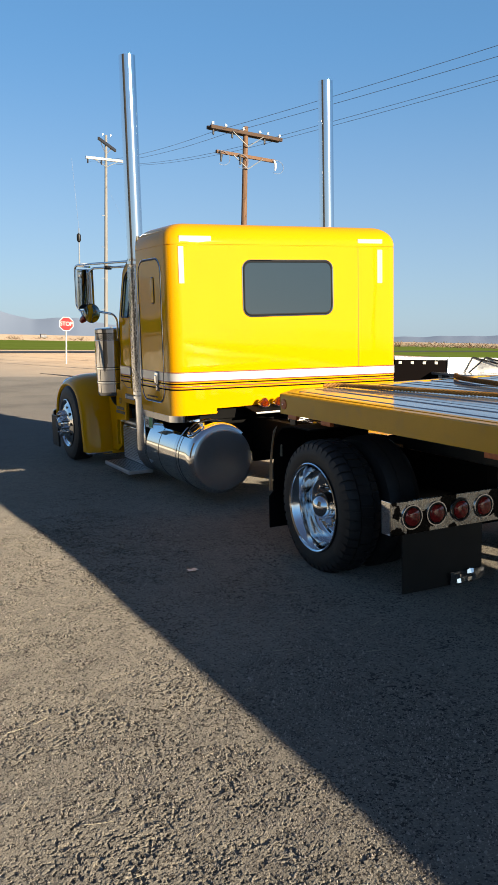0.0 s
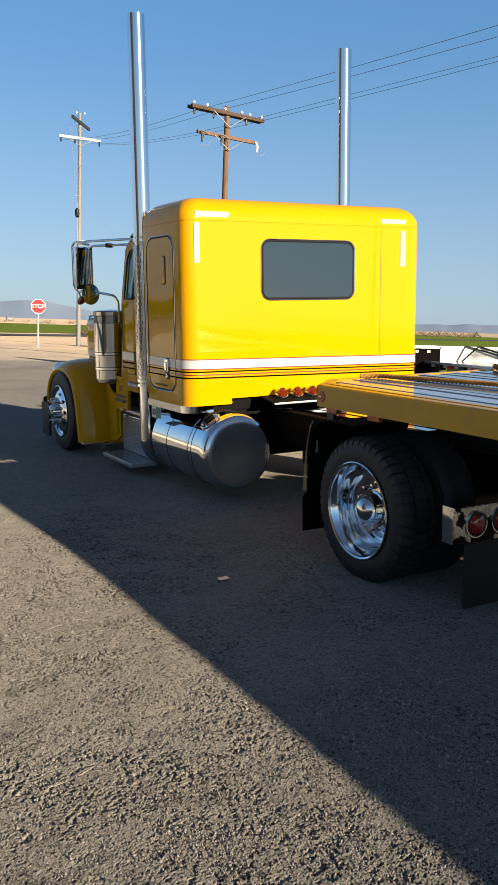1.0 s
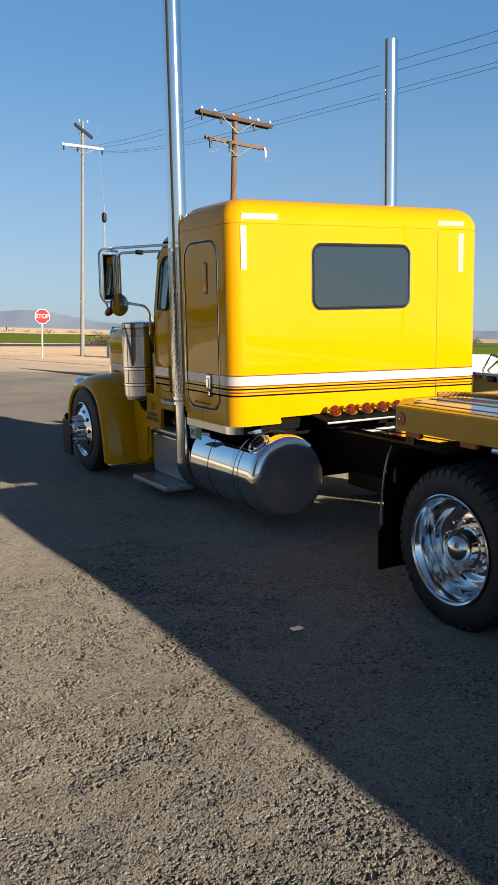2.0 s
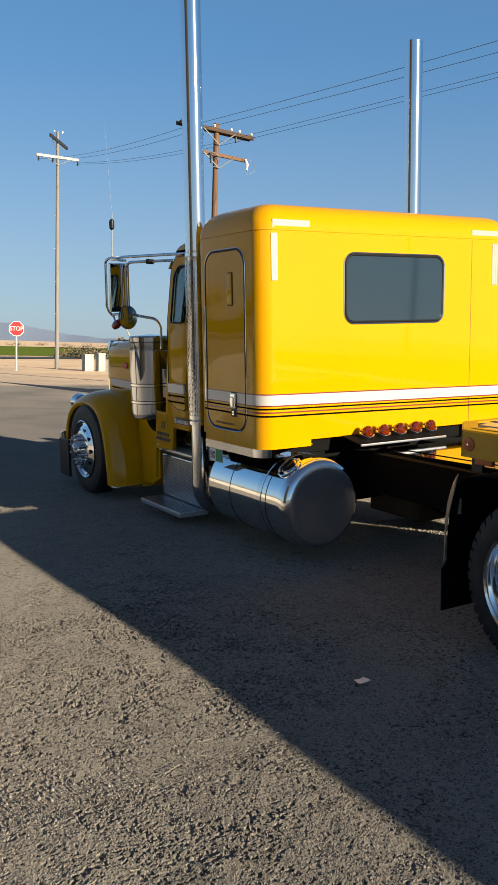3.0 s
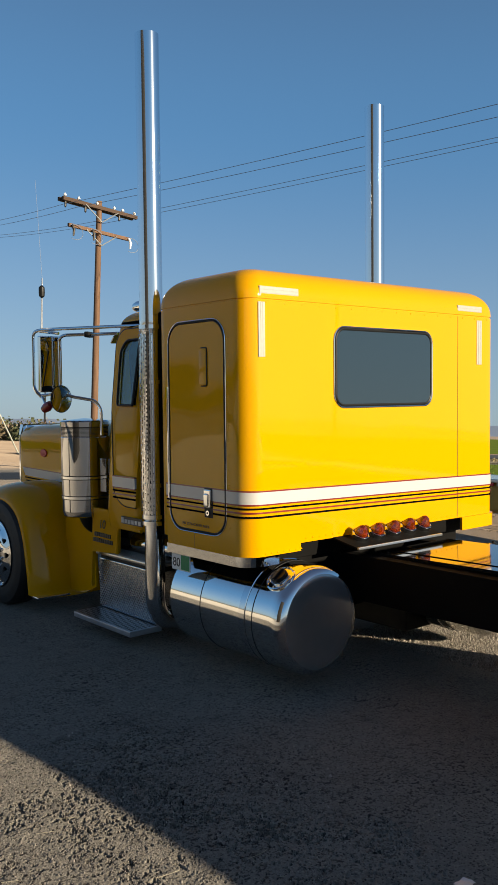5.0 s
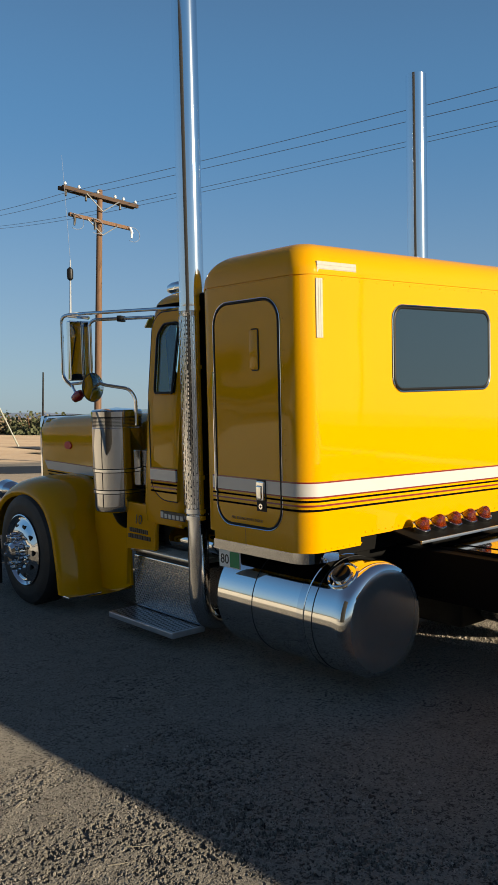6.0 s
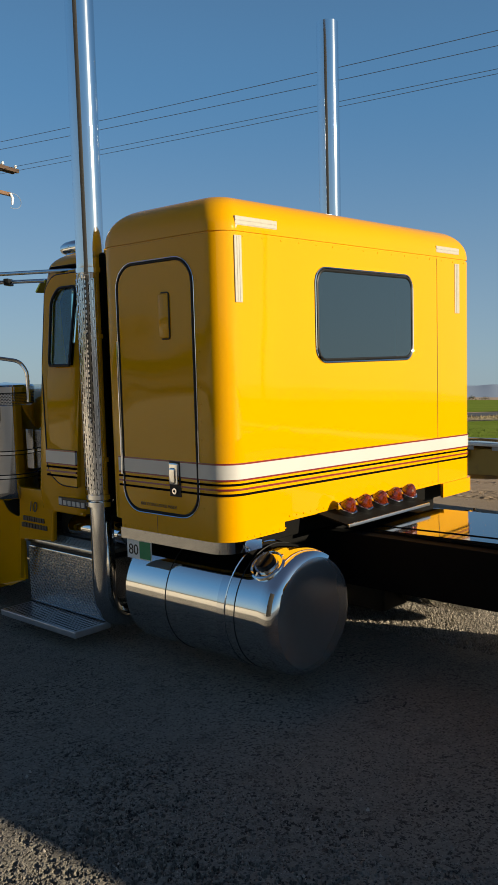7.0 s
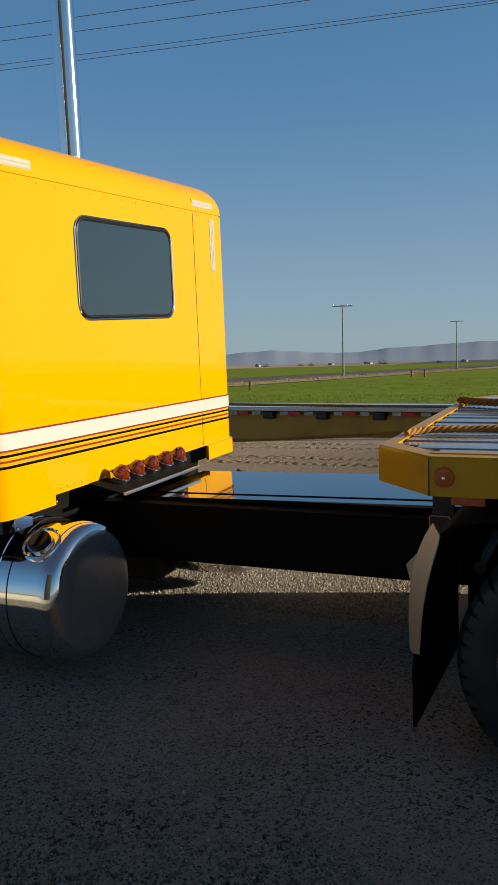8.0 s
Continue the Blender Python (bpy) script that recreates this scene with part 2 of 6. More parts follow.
def rod(p0, p1, r0, r1=None, seg=16, bm=None):
    bm = bm or bmesh.new()
    p0, p1 = Vector(p0), Vector(p1)
    q = (p1 - p0).to_track_quat("Z", "Y").to_matrix().to_4x4()
    bmesh.ops.create_cone(bm, cap_ends=True, segments=seg, radius1=r0, radius2=r0 if r1 is None else r1, depth=(p1 - p0).length,
                          matrix=Matrix.Translation((p0 + p1) / 2) @ q)
    return bm


def tube(points, r, seg=10, bm=None, caps=True):
    """A round bar through points; r may be a list, one a point."""
    bm = bm or bmesh.new()
    pts = [Vector(p) for p in points]
    rs = r if isinstance(r, (list, tuple)) else [r] * len(pts)
    rings, side = [], None
    for i, p in enumerate(pts):
        way = (pts[min(i + 1, len(pts) - 1)] - pts[max(i - 1, 0)]).normalized()
        side = way.orthogonal().normalized() if side is None else (side - way * side.dot(way)).normalized()
        other = way.cross(side)
        rings.append([bm.verts.new(p + rs[i] * (math.cos(a) * side + math.sin(a) * other))
                      for a in (2 * math.pi * k / seg for k in range(seg))])
    for a, b in zip(rings, rings[1:]):
        for k in range(seg):
            bm.faces.new((a[k], a[(k + 1) % seg], b[(k + 1) % seg], b[k]))
    if caps:
        bm.faces.new(rings[0]), bm.faces.new(rings[-1])
    return bm


def bend(points, radius=0.06, steps=5):
    """Rounds the inner corners of a run of points."""
    pts = [Vector(p) for p in points]
    out = [pts[0]]
    for a, b, c in zip(pts, pts[1:], pts[2:]):
        d = min(radius, (a - b).length * 0.45, (c - b).length * 0.45)
        p, q = b + (a - b).normalized() * d, b + (c - b).normalized() * d
        for k in range(steps + 1):
            s = k / steps
            out.append((1 - s) ** 2 * p + 2 * s * (1 - s) * b + s * s * q)
    return out + [pts[-1]]


def lathe(profile, seg, m, bm=None, closed=False):
    """Turns (radius, along) pairs round the local z axis of m."""
    bm = bm or bmesh.new()
    rings, fine = [], list(profile[:1])
    for (r0, a0), (r1, a1) in zip(profile, profile[1:]):
        if math.hypot(r1 - r0, a1 - a0) > 0.09 and min(r0, r1) > 0.02:
            fine += [(r0 + (r1 - r0) * q, a0 + (a1 - a0) * q) for q in (0.03, 0.97)]
        fine.append((r1, a1))
    for r, a in fine:
        if r < 1e-5:
            rings.append([bm.verts.new(m @ Vector((0, 0, a)))])
        else:
            rings.append([bm.verts.new(m @ Vector((r * math.cos(2 * math.pi * k / seg), r * math.sin(2 * math.pi * k / seg), a))) for k in range(seg)])
    pairs = list(zip(rings, rings[1:])) + ([(rings[-1], rings[0])] if closed else [])
    for a, b in pairs:
        for k in range(seg):
            n = (k + 1) % seg
            ring = [a[k % len(a)], a[n % len(a)], b[n % len(b)], b[k % len(b)]]
            face = list(dict.fromkeys(ring))
            if len(face) > 2:
                bm.faces.new(face)
    return bm


def sheet(rows, bm=None, thick=0.0, close=False):
    """A skin through rows of points, given a thickness along its normals."""
    bm = bm or bmesh.new()
    grid = [[bm.verts.new(p) for p in row] for row in rows]
    faces = []
    for a, b in zip(grid, grid[1:]):
        n = len(a)
        for k in range(n if close else n - 1):
            faces.append(bm.faces.new((a[k], a[(k + 1) % n], b[(k + 1) % n], b[k])))
    if thick:
        bmesh.ops.recalc_face_normals(bm, faces=faces)
        bmesh.ops.solidify(bm, geom=faces, thickness=thick)
    return bm


def slab(outline, way, bm=None):
    """A flat outline of points pushed along way."""
    bm = bm or bmesh.new()
    a = [bm.verts.new(p) for p in outline]
    b = [bm.verts.new(Vector(p) + Vector(way)) for p in outline]
    bm.faces.new(a), bm.faces.new(b[::-1])
    for k in range(len(a)):
        n = (k + 1) % len(a)
        bm.faces.new((a[k], a[n], b[n], b[k]))
    return bm


def rounded(u0, u1, v0, v1, r, steps=6):
    """A rounded rectangle as (u, v) pairs."""
    out = []
    for cu, cv, a0 in ((u1 - r, v1 - r, 0), (u0 + r, v1 - r, 90), (u0 + r, v0 + r, 180), (u1 - r, v0 + r, 270)):
        for k in range(steps + 1):
            a = radians(a0 + 90 * k / steps)
            out.append((cu + r * math.cos(a), cv + r * math.sin(a)))
    return out


def ring_of(pairs, place, r, seg=8, bm=None):
    """A bead of radius r that follows a closed outline; place turns (u, v) into a point."""
    pts = [Vector(place(u, v)) for u, v in pairs]
    bm = bm or bmesh.new()
    rings = []
    n = len(pts)
    nrm = (pts[n // 3] - pts[0]).cross(pts[2 * n // 3] - pts[0]).normalized()
    for i, p in enumerate(pts):
        way = (pts[(i + 1) % n] - pts[i - 1]).normalized()
        side = way.cross(nrm)
        rings.append([bm.verts.new(p + r * (math.cos(a) * side + math.sin(a) * nrm)) for a in (2 * math.pi * k / seg for k in range(seg))])
    for i in range(n):
        a, b = rings[i], rings[(i + 1) % n]
        for k in range(seg):
            bm.faces.new((a[k], a[(k + 1) % seg], b[(k + 1) % seg], b[k]))
    return bm


def turned(x, y, z, axis="x"):
    """A pose whose local z points along minus x (the truck's left), plus x, minus y or up."""
    rot = {"x": (0, -90, 0), "X": (0, 90, 0), "y": (90, 0, 0), "Y": (-90, 0, 0), "z": (0, 0, 0)}[axis]
    return pose(x, y, z, *rot)


# ---- ground ----
FAR_LEVEL = 0.15


TILT_UP = LEAN.to_3x3() @ Vector((0, 0, 1))


def near_level(x, y):
    """The yard's slope under the truck, which falls away past the crown."""
    past = min(1, max(0, (x - 4.55) / 0.85))
    ahead = min(1, max(0, (y - 6.2) / 3.2))
    return -(TILT_UP.x * x + TILT_UP.y * y) / TILT_UP.z - 0.13 * past * past * (3 - 2 * past) - 0.065 * ahead * ahead * (3 - 2 * ahead)


def ground_level(x, y):
    d = math.hypot(x - 3.0, y - 6.0)
    s = min(1, max(0, (d - 7.5) / 12.0))
    s = s * s * (3 - 2 * s)
    r = min(1, max(0, (x - 6.0) / 3.0))
    s = max(s, r * r * (3 - 2 * r))
    return near_level(x, y) * (1 - s) + FAR_LEVEL * s


def stretch_axis(lo, hi, centre, fine, n):
    t = np.linspace(-1, 1, n)
    return centre + np.sinh(t * 5.2) / np.sinh(5.2) * np.where(t < 0, centre - lo, hi - centre) + fine * t


bm = bmesh.new()
xs, ys = stretch_axis(-3500, 3500, 4, 8, 210), stretch_axis(-2000, 4500, 6, 8, 170)
grid = [[bm.verts.new((x, y, ground_level(x, y))) for x in xs] for y in ys]
for a, b in zip(grid, grid[1:]):
    for k in range(len(a) - 1):
        bm.faces.new((a[k], a[k + 1], b[k + 1], b[k]))


def ground_material():
    m = mat("worn_asphalt_and_dirt", (0.14, 0.13, 0.12), 0.85)
    nt, lk = m.node_tree, m.node_tree.links
    b = nt.nodes["Principled BSDF"]
    tc = nt.nodes.new("ShaderNodeTexCoord")
    def noise_tex(s, d=6.0, r=0.6):
        n = nt.nodes.new("ShaderNodeTexNoise")
        n.inputs["Scale"].default_value, n.inputs["Detail"].default_value, n.inputs["Roughness"].default_value = s, d, r
        lk.new(tc.outputs["Object"], n.inputs["Vector"])
        return n.outputs[0]
    def rng(sock, lo, hi, a=0.0, c=1.0):
        n = nt.nodes.new("ShaderNodeMapRange")
        n.inputs[1].default_value, n.inputs[2].default_value, n.inputs[3].default_value, n.inputs[4].default_value = lo, hi, a, c
        lk.new(sock, n.inputs[0])
        return n.outputs[0]
    def mixer(a, c, fac):
        n = nt.nodes.new("ShaderNodeMix")
        n.data_type = "RGBA"
        for sock, v in ((n.inputs[6], a), (n.inputs[7], c), (n.inputs[0], fac)):
            if hasattr(v, "links"):
                lk.new(v, sock)
            else:
                sock.default_value = (*v, 1)
        return n.outputs[2]
    def math_node(op, a, c):
        n = nt.nodes.new("ShaderNodeMath")
        n.operation = op
        for sock, v in ((n.inputs[0], a), (n.inputs[1], c)):
            if hasattr(v, "links"):
                lk.new(v, sock)
            else:
                sock.default_value = v
        return n.outputs[0]
    sep = nt.nodes.new("ShaderNodeSeparateXYZ")
    lk.new(tc.outputs["Object"], sep.inputs[0])
    # stones of the worn surface
    vor = nt.nodes.new("ShaderNodeTexVoronoi")
    vor.inputs["Scale"].default_value = 135.0
    lk.new(tc.outputs["Object"], vor.inputs["Vector"])
    stone = nt.nodes.new("ShaderNodeSeparateColor")
    lk.new(vor.outputs["Color"], stone.inputs[0])
    col = mixer((0.177, 0.163, 0.139), (0.232, 0.212, 0.179), rng(noise_tex(0.55), 0.35, 0.65))
    col = mixer(col, (0.115, 0.103, 0.09), rng(noise_tex(7.0), 0.52, 0.72, 0, 0.75))
    col = mixer(col, (0.33, 0.30, 0.25), rng(stone.outputs[0], 0.72, 0.95, 0, 0.55))
    col = mixer(col, (0.05, 0.045, 0.04), rng(stone.outputs[1], 0.80, 0.90, 0, 0.85))
    col = mixer(col, (0.028, 0.024, 0.021), math_node("MULTIPLY", rng(noise_tex(42.0, 3.0, 0.55), 0.575, 0.60, 0, 0.9), rng(noise_tex(2.2, 3.0), 0.44, 0.62, 0.06, 1.0)))
    # unseen far-left ground made pale to bounce light onto the truck's side
    col = mixer(col, (0.52, 0.475, 0.40), rng(math_node("ADD", sep.outputs[0], math_node("MULTIPLY", noise_tex(0.8), 0.8)), 0.0, -1.0, 0, 0.9))
    # older, darker asphalt further off
    far_side = math_node("MULTIPLY", rng(sep.outputs[1], 11.0, 16.0, 0, 0.8), rng(sep.outputs[0], -1.0, 1.0))
    col = mixer(col, (0.106, 0.099, 0.092), far_side)
    col = mixer(col, (0.07, 0.066, 0.062), math_node("MULTIPLY", rng(noise_tex(0.45, 3.0), 0.46, 0.66, 0, 0.8), far_side))
    # paler loose gravel along the yard's right-hand side
    col = mixer(col, (0.30, 0.255, 0.195), math_node("MULTIPLY", rng(math_node("ADD", sep.outputs[0], math_node("MULTIPLY", noise_tex(1.5), 0.6)), 5.1, 5.7, 0, 0.75), rng(sep.outputs[1], 11.0, 9.0)))
    # bare dirt past the apron
    dirt = mixer((0.36, 0.275, 0.19), (0.27, 0.20, 0.14), rng(noise_tex(0.25), 0.35, 0.65))
    dirt = mixer(dirt, (0.34, 0.275, 0.205), rng(noise_tex(3.0), 0.5, 0.75, 0, 0.6))
    dirt = mixer(dirt, (0.172, 0.156, 0.138), rng(sep.outputs[0], 16.0, 7.0, 0, 0.85))
    wobble = math_node("MULTIPLY", rng(noise_tex(0.12), 0.2, 0.8, -1, 1), 3.0)
    # distance past the apron's front edge, and past its right-hand edge
    ahead = math_node("ADD", math_node("ADD", math_node("MULTIPLY", sep.outputs[0], -0.20), math_node("ADD", sep.outputs[1], -31.5)), wobble)
    right = math_node("ADD", math_node("ADD", sep.outputs[0], -8.3), math_node("MULTIPLY", wobble, 0.25))
    edge = math_node("MAXIMUM", rng(ahead, -0.6, 0.9), math_node("MULTIPLY", rng(right, -0.5, 0.7), rng(sep.outputs[1], 30.0, 24.0)))
    col = mixer(col, dirt, edge)
    lk.new(col, b.inputs["Base Color"])
    b.inputs["Diffuse Roughness"].default_value = 1.0
    b.inputs["Specular IOR Level"].default_value = 0.25
    bp = nt.nodes.new("ShaderNodeBump")
    bp.inputs["Strength"].default_value, bp.inputs["Distance"].default_value = 0.5, 0.010
    h = math_node("ADD", math_node("MULTIPLY", noise_tex(170.0, 6.0, 0.7), 1.7), math_node("MULTIPLY", vor.outputs["Distance"], -0.3))
    h = math_node("ADD", h, math_node("MULTIPLY", noise_tex(6.0, 4.0), 1.2))
    lk.new(h, bp.inputs["Height"])
    lk.new(bp.outputs[0], b.inputs["Normal"])
    return m


GROUND = ground_material()
solo("ground", bm, GROUND, "worn grey asphalt yard with loose gravel, turning to bare dirt", "ground", "structure")

# a tall dark wall added out of view behind the walk, for dark reflections
REFLECTED_WALL = mat("dark_reflected_wall", (0.055, 0.05, 0.043), 0.8, vary=0.3, scale=0.8, bump=0.2, bump_scale=12.0)
solo("wall_west", box(-10.4, -10.0, 0.5, 9.0, -0.6, 9.5, 0.02), REFLECTED_WALL, "tall dark plain wall, unseen, added for the chrome to reflect", "wall", "structure")

FIELD = mat("green_crop", (0.155, 0.215, 0.034), 0.9, gloss=0.0, vary=0.35, scale=0.08, second=(0.18, 0.24, 0.045), bump=0.6, bump_scale=3.0, spots=0.4, spot_colour=(0.16, 0.15, 0.06), spot_scale=0.25)
ROAD = mat("road_asphalt", (0.075, 0.075, 0.078), 0.85, vary=0.2, scale=0.3)
DRY = mat("dry_grass", (0.36, 0.29, 0.16), 0.9, vary=0.4, scale=0.6)
# distance haze is painted into the ridge's pale blue-grey base colour
MOUNTAIN = mat("haze_coloured_mountain", (0.27, 0.33, 0.43), 1.0, gloss=0.0, vary=0.015, scale=0.003)
BUSH = mat("scrub_leaves", (0.105, 0.115, 0.055), 0.9, vary=0.5, scale=1.5)


def strip(name, corners, z, material, label, category, n=30):
    """A flat sheet between four corners a, b, c, d, finely cut."""
    a, b_, c, d = (Vector((*p, z)) for p in corners)
    rows = []
    for i in range(n + 1):
        s = i / n
        p, q = a.lerp(d, s), b_.lerp(c, s)
        rows.append([p.lerp(q, k / n) for k in range(n + 1)])
    return solo(name, sheet(rows), material, label, category, "structure")


# ---- sleeper truck ----
truck = thing("semi_truck", (4.415, 8.0, 0.0), "lowered yellow long-nose semi truck with sleeper and chrome stacks", "truck")

SX0, SX1, SY0, SY1 = 3.135, 5.695, 7.53, 8.505


def plan(inset, r=0.13, x0=SX0, x1=SX1, y0=SY0, y1=SY1):
    return rounded(x0 + inset, x1 - inset, y0 + inset, y1 - inset, max(0.02, r - inset * 0.3), 7)


def loops(levels, bm=None, **k):
    bm = bm or bmesh.new()
    rings = [[bm.verts.new((x, y, z)) for x, y in plan(inset, **k)] for inset, z in levels]
    for a, b in zip(rings, rings[1:]):
        n = len(a)
        for i in range(n):
            bm.faces.new((a[i], a[(i + 1) % n], b[(i + 1) % n], b[i]))
    bm.faces.new(rings[0]), bm.faces.new(rings[-1])
    return bm


sleeper = part("sleeper", loops([(0.0, 0.86), (0.0, 2.372), (0.006, 2.374), (0.006, 2.382), (0.0, 2.384), (0.0, 2.40)]
               + [(0.20 - 0.20 * math.cos(radians(a)), 2.40 + 0.185 * math.sin(radians(a))) for a in range(8, 91, 8)]
               + [(0.30, 2.592), (0.42, 2.596)]), YELLOW, truck, "yellow painted sleeper box")


def outline_run(offset):
    """The plan of the sleeper's left side, rear and right side as one open run, front left to front right."""
    pts = rounded(SX0 - offset, SX1 + offset, SY0 - offset, SY1 + offset, 0.13 + offset, 7)
    n = 8
    rear, right = pts[2 * n:3 * n], pts[3 * n:]
    return [pts[2 * n - 1]] + rear + right + [pts[0]]


def slope_at(x):
    return -0.02 * (x - SX0)


def band(z0, z1, offset=0.0062, thick=0.0075):
    """A stripe that runs down the left side, across the rear, where it falls a little, and up the right side."""
    outer, inner = outline_run(offset), outline_run(offset - thick)
    rows = [[(x, y, z + slope_at(x)) for x, y in pts] for z, pts in ((z0, inner), (z0, outer), (z1, outer), (z1, inner))]
    return sheet(rows + [rows[0]])


STRIPES = (("red_stripe", 1.210, 1.219, RED_STRIPE), ("white_stripe", 1.136, 1.210, WHITE), ("red_stripe", 1.127, 1.136, RED_STRIPE),
           ("black_stripe", 1.103, 1.114, BLACK_STRIPE), ("red_stripe", 1.078, 1.088, RED_STRIPE), ("black_stripe", 1.050, 1.062, BLACK_STRIPE))
for name, z0, z1, m_ in STRIPES:
    part(name, band(z0, z1), m_, sleeper, smooth=60)
# lower skirts round the left and right rear corners
run_l = [p for p in outline_run(0.0) if p[0] < 3.5]
run_l = run_l + [(3.575, SY0)]
run_r = [(5.225, SY0)] + [p for p in outline_run(0.0) if p[0] > 5.4]
part("left_skirt", sheet([[(x, y, z) for x, y in run_l] for z in (0.81, 0.8605)], thick=-0.02), YELLOW, sleeper, smooth=50)
part("right_skirt", sheet([[(x, y, z) for x, y in run_r] for z in (0.765, 0.8605)], thick=-0.02), YELLOW, sleeper, smooth=50)
run_c = [(x + (0.012 if x > 3.2 else 0), y + 0.01) for x, y in run_l[:-1]] + [(3.40, SY0 + 0.012)]
part("chrome_skirt_trim", sheet([[(x, y, z) for x, y in run_c] for z in (0.747, 0.809)], thick=-0.012), CHROME, sleeper, "polished trim strip", smooth=50)
part("rear_crossmember", box(3.50, 5.35, 7.66, 7.70, 0.50, 0.858, 0.004), SHADE_BLACK, sleeper)
part("floor_pan", box(3.20, 5.63, 7.63, 8.40, 0.74, 0.865, 0.01), SHADE_BLACK, sleeper)
# rear window
win = rounded(3.897, 4.871, 1.727, 2.226, 0.075, 7)
part("rear_window", slab([(u, SY0 + 0.03, v) for u, v in win], (0, -0.034, 0)), GLASS_DARK, sleeper, "dark tinted glass")
part("window_seal", ring_of(win, lambda u, v: (u, SY0 - 0.002, v), 0.009), PLASTIC, sleeper)
part("window_trim", ring_of(rounded(3.882, 4.886, 1.712, 2.241, 0.09, 7), lambda u, v: (u, SY0 - 0.001, v), 0.007), CHROME, sleeper)
part("panel_seam", box(5.189, 5.193, SY0 - 0.0015, SY0 + 0.01, 0.87, 2.37), DARK_TEXT, sleeper)
# reflective tape
for x0, x1, z0, z1 in ((3.25, 3.57, 2.396, 2.458), (3.236, 3.288, 2.03, 2.362), (5.19, 5.49, 2.392, 2.454), (5.425, 5.487, 2.015, 2.35)):
    lean = 0.0 if z1 < 2.39 else 0.004
    part("reflective_tape", box(x0, x1, SY0 - 0.003 + lean, SY0 + 0.02, z0, z1, 0.001, seg=1), TAPE, sleeper, "white reflective tape")
    for k in (0.36, 0.68):
        if x1 - x0 > z1 - z0:
            line = (x0 + 0.004, x1 - 0.004, z0 + (z1 - z0) * k - 0.0025, z0 + (z1 - z0) * k + 0.0025)
        else:
            line = (x0 + (x1 - x0) * k - 0.002, x0 + (x1 - x0) * k + 0.002, z0 + 0.004, z1 - 0.004)
        part("tape_line", box(line[0], line[1], SY0 - 0.0042 + lean, SY0 + 0.01, line[2], line[3]), TAPE_LINE, sleeper)
# side door on the left face
door_line = rounded(7.735, 8.330, 0.925, 2.270, 0.13, 7)
part("side_door", slab([(SX0 + 0.02, u, v) for u, v in rounded(7.745, 8.320, 0.935, 2.260, 0.12, 7)], (-0.024, 0, 0)), DOOR_YELLOW, sleeper)
part("door_gap", ring_of(door_line, lambda u, v: (SX0 - 0.001, u, v), 0.008), PLASTIC, sleeper)
part("door_trim", ring_of(rounded(7.725, 8.340, 0.915, 2.280, 0.14, 7), lambda u, v: (SX0 - 0.003, u, v), 0.0032), CHROME, sleeper)
part("hinge", rod((SX0 - 0.010, 8.337, 1.12), (SX0 - 0.010, 8.337, 1.86), 0.008, seg=10), CHROME, sleeper)
part("vent_cover", box(SX0 - 0.010, SX0 + 0.01, 7.912, 7.99, 1.865, 2.095, 0.008), YELLOW, sleeper)
part("cover_gap", tube(bend([(SX0 - 0.007, 7.965, 2.102), (SX0 - 0.007, 7.907, 2.102), (SX0 - 0.007, 7.907, 1.860), (SX0 - 0.007, 7.965, 1.860)], 0.015, 3), 0.004, 6), PLASTIC, sleeper)
part("handle_recess", box(SX0 - 0.0065, SX0 + 0.01, 7.862, 7.952, 1.025, 1.218, 0.003), PLASTIC, sleeper, "black recess behind the handle")
part("door_handle", box(SX0 - 0.024, SX0 + 0.01, 7.872, 7.942, 1.088, 1.210, 0.012), CHROME, sleeper, "chrome paddle handle")
part("handle_grip", box(SX0 - 0.034, SX0, 7.884, 7.930, 1.098, 1.182, 0.010), CHROME, sleeper)
part("lock", rod((SX0 - 0.016, 7.907, 1.056), (SX0 + 0.01, 7.907, 1.056), 0.017), CHROME, sleeper)
part("lock_core", rod((SX0 - 0.018, 7.907, 1.056), (SX0 - 0.015, 7.907, 1.056), 0.007), PLASTIC, sleeper)
part("side_seam", box(SX0 - 0.001, SX0 + 0.01, 8.066, 8.069, 0.80, 0.905), DARK_TEXT, sleeper)
# rivets along the edges
bm = bmesh.new()
for k in range(14):
    for x, y, z, ax in ((SX0 + 0.001, 7.70, 0.98 + 0.09 * k, "x"), (SX0 + 0.001, 7.70 + 0.05 * k, 0.825, "x")):
        lathe([(0.007, 0), (0.0055, 0.0035), (0, 0.005)], 6, turned(x, y, z, ax), bm)
for k in range(27):
    x = 3.62 + 0.06 * k
    lathe([(0.007, 0), (0.0055, 0.0035), (0, 0.005)], 6, turned(x, SY0 + 0.001, 0.885, "y"), bm)
for k in range(16):
    lathe([(0.006, 0), (0.005, 0.003), (0, 0.005)], 6, turned(3.30 + 0.15 * k, SY0 + 0.001, 2.360, "y"), bm)
for k in range(7):
    lathe([(0.006, 0), (0.005, 0.003), (0, 0.005)], 6, turned(3.28 + 0.05 * k, SY0 + 0.001, 0.825, "y"), bm)
tagged(part("rivets", bm, YELLOW, sleeper), kind="stuff")

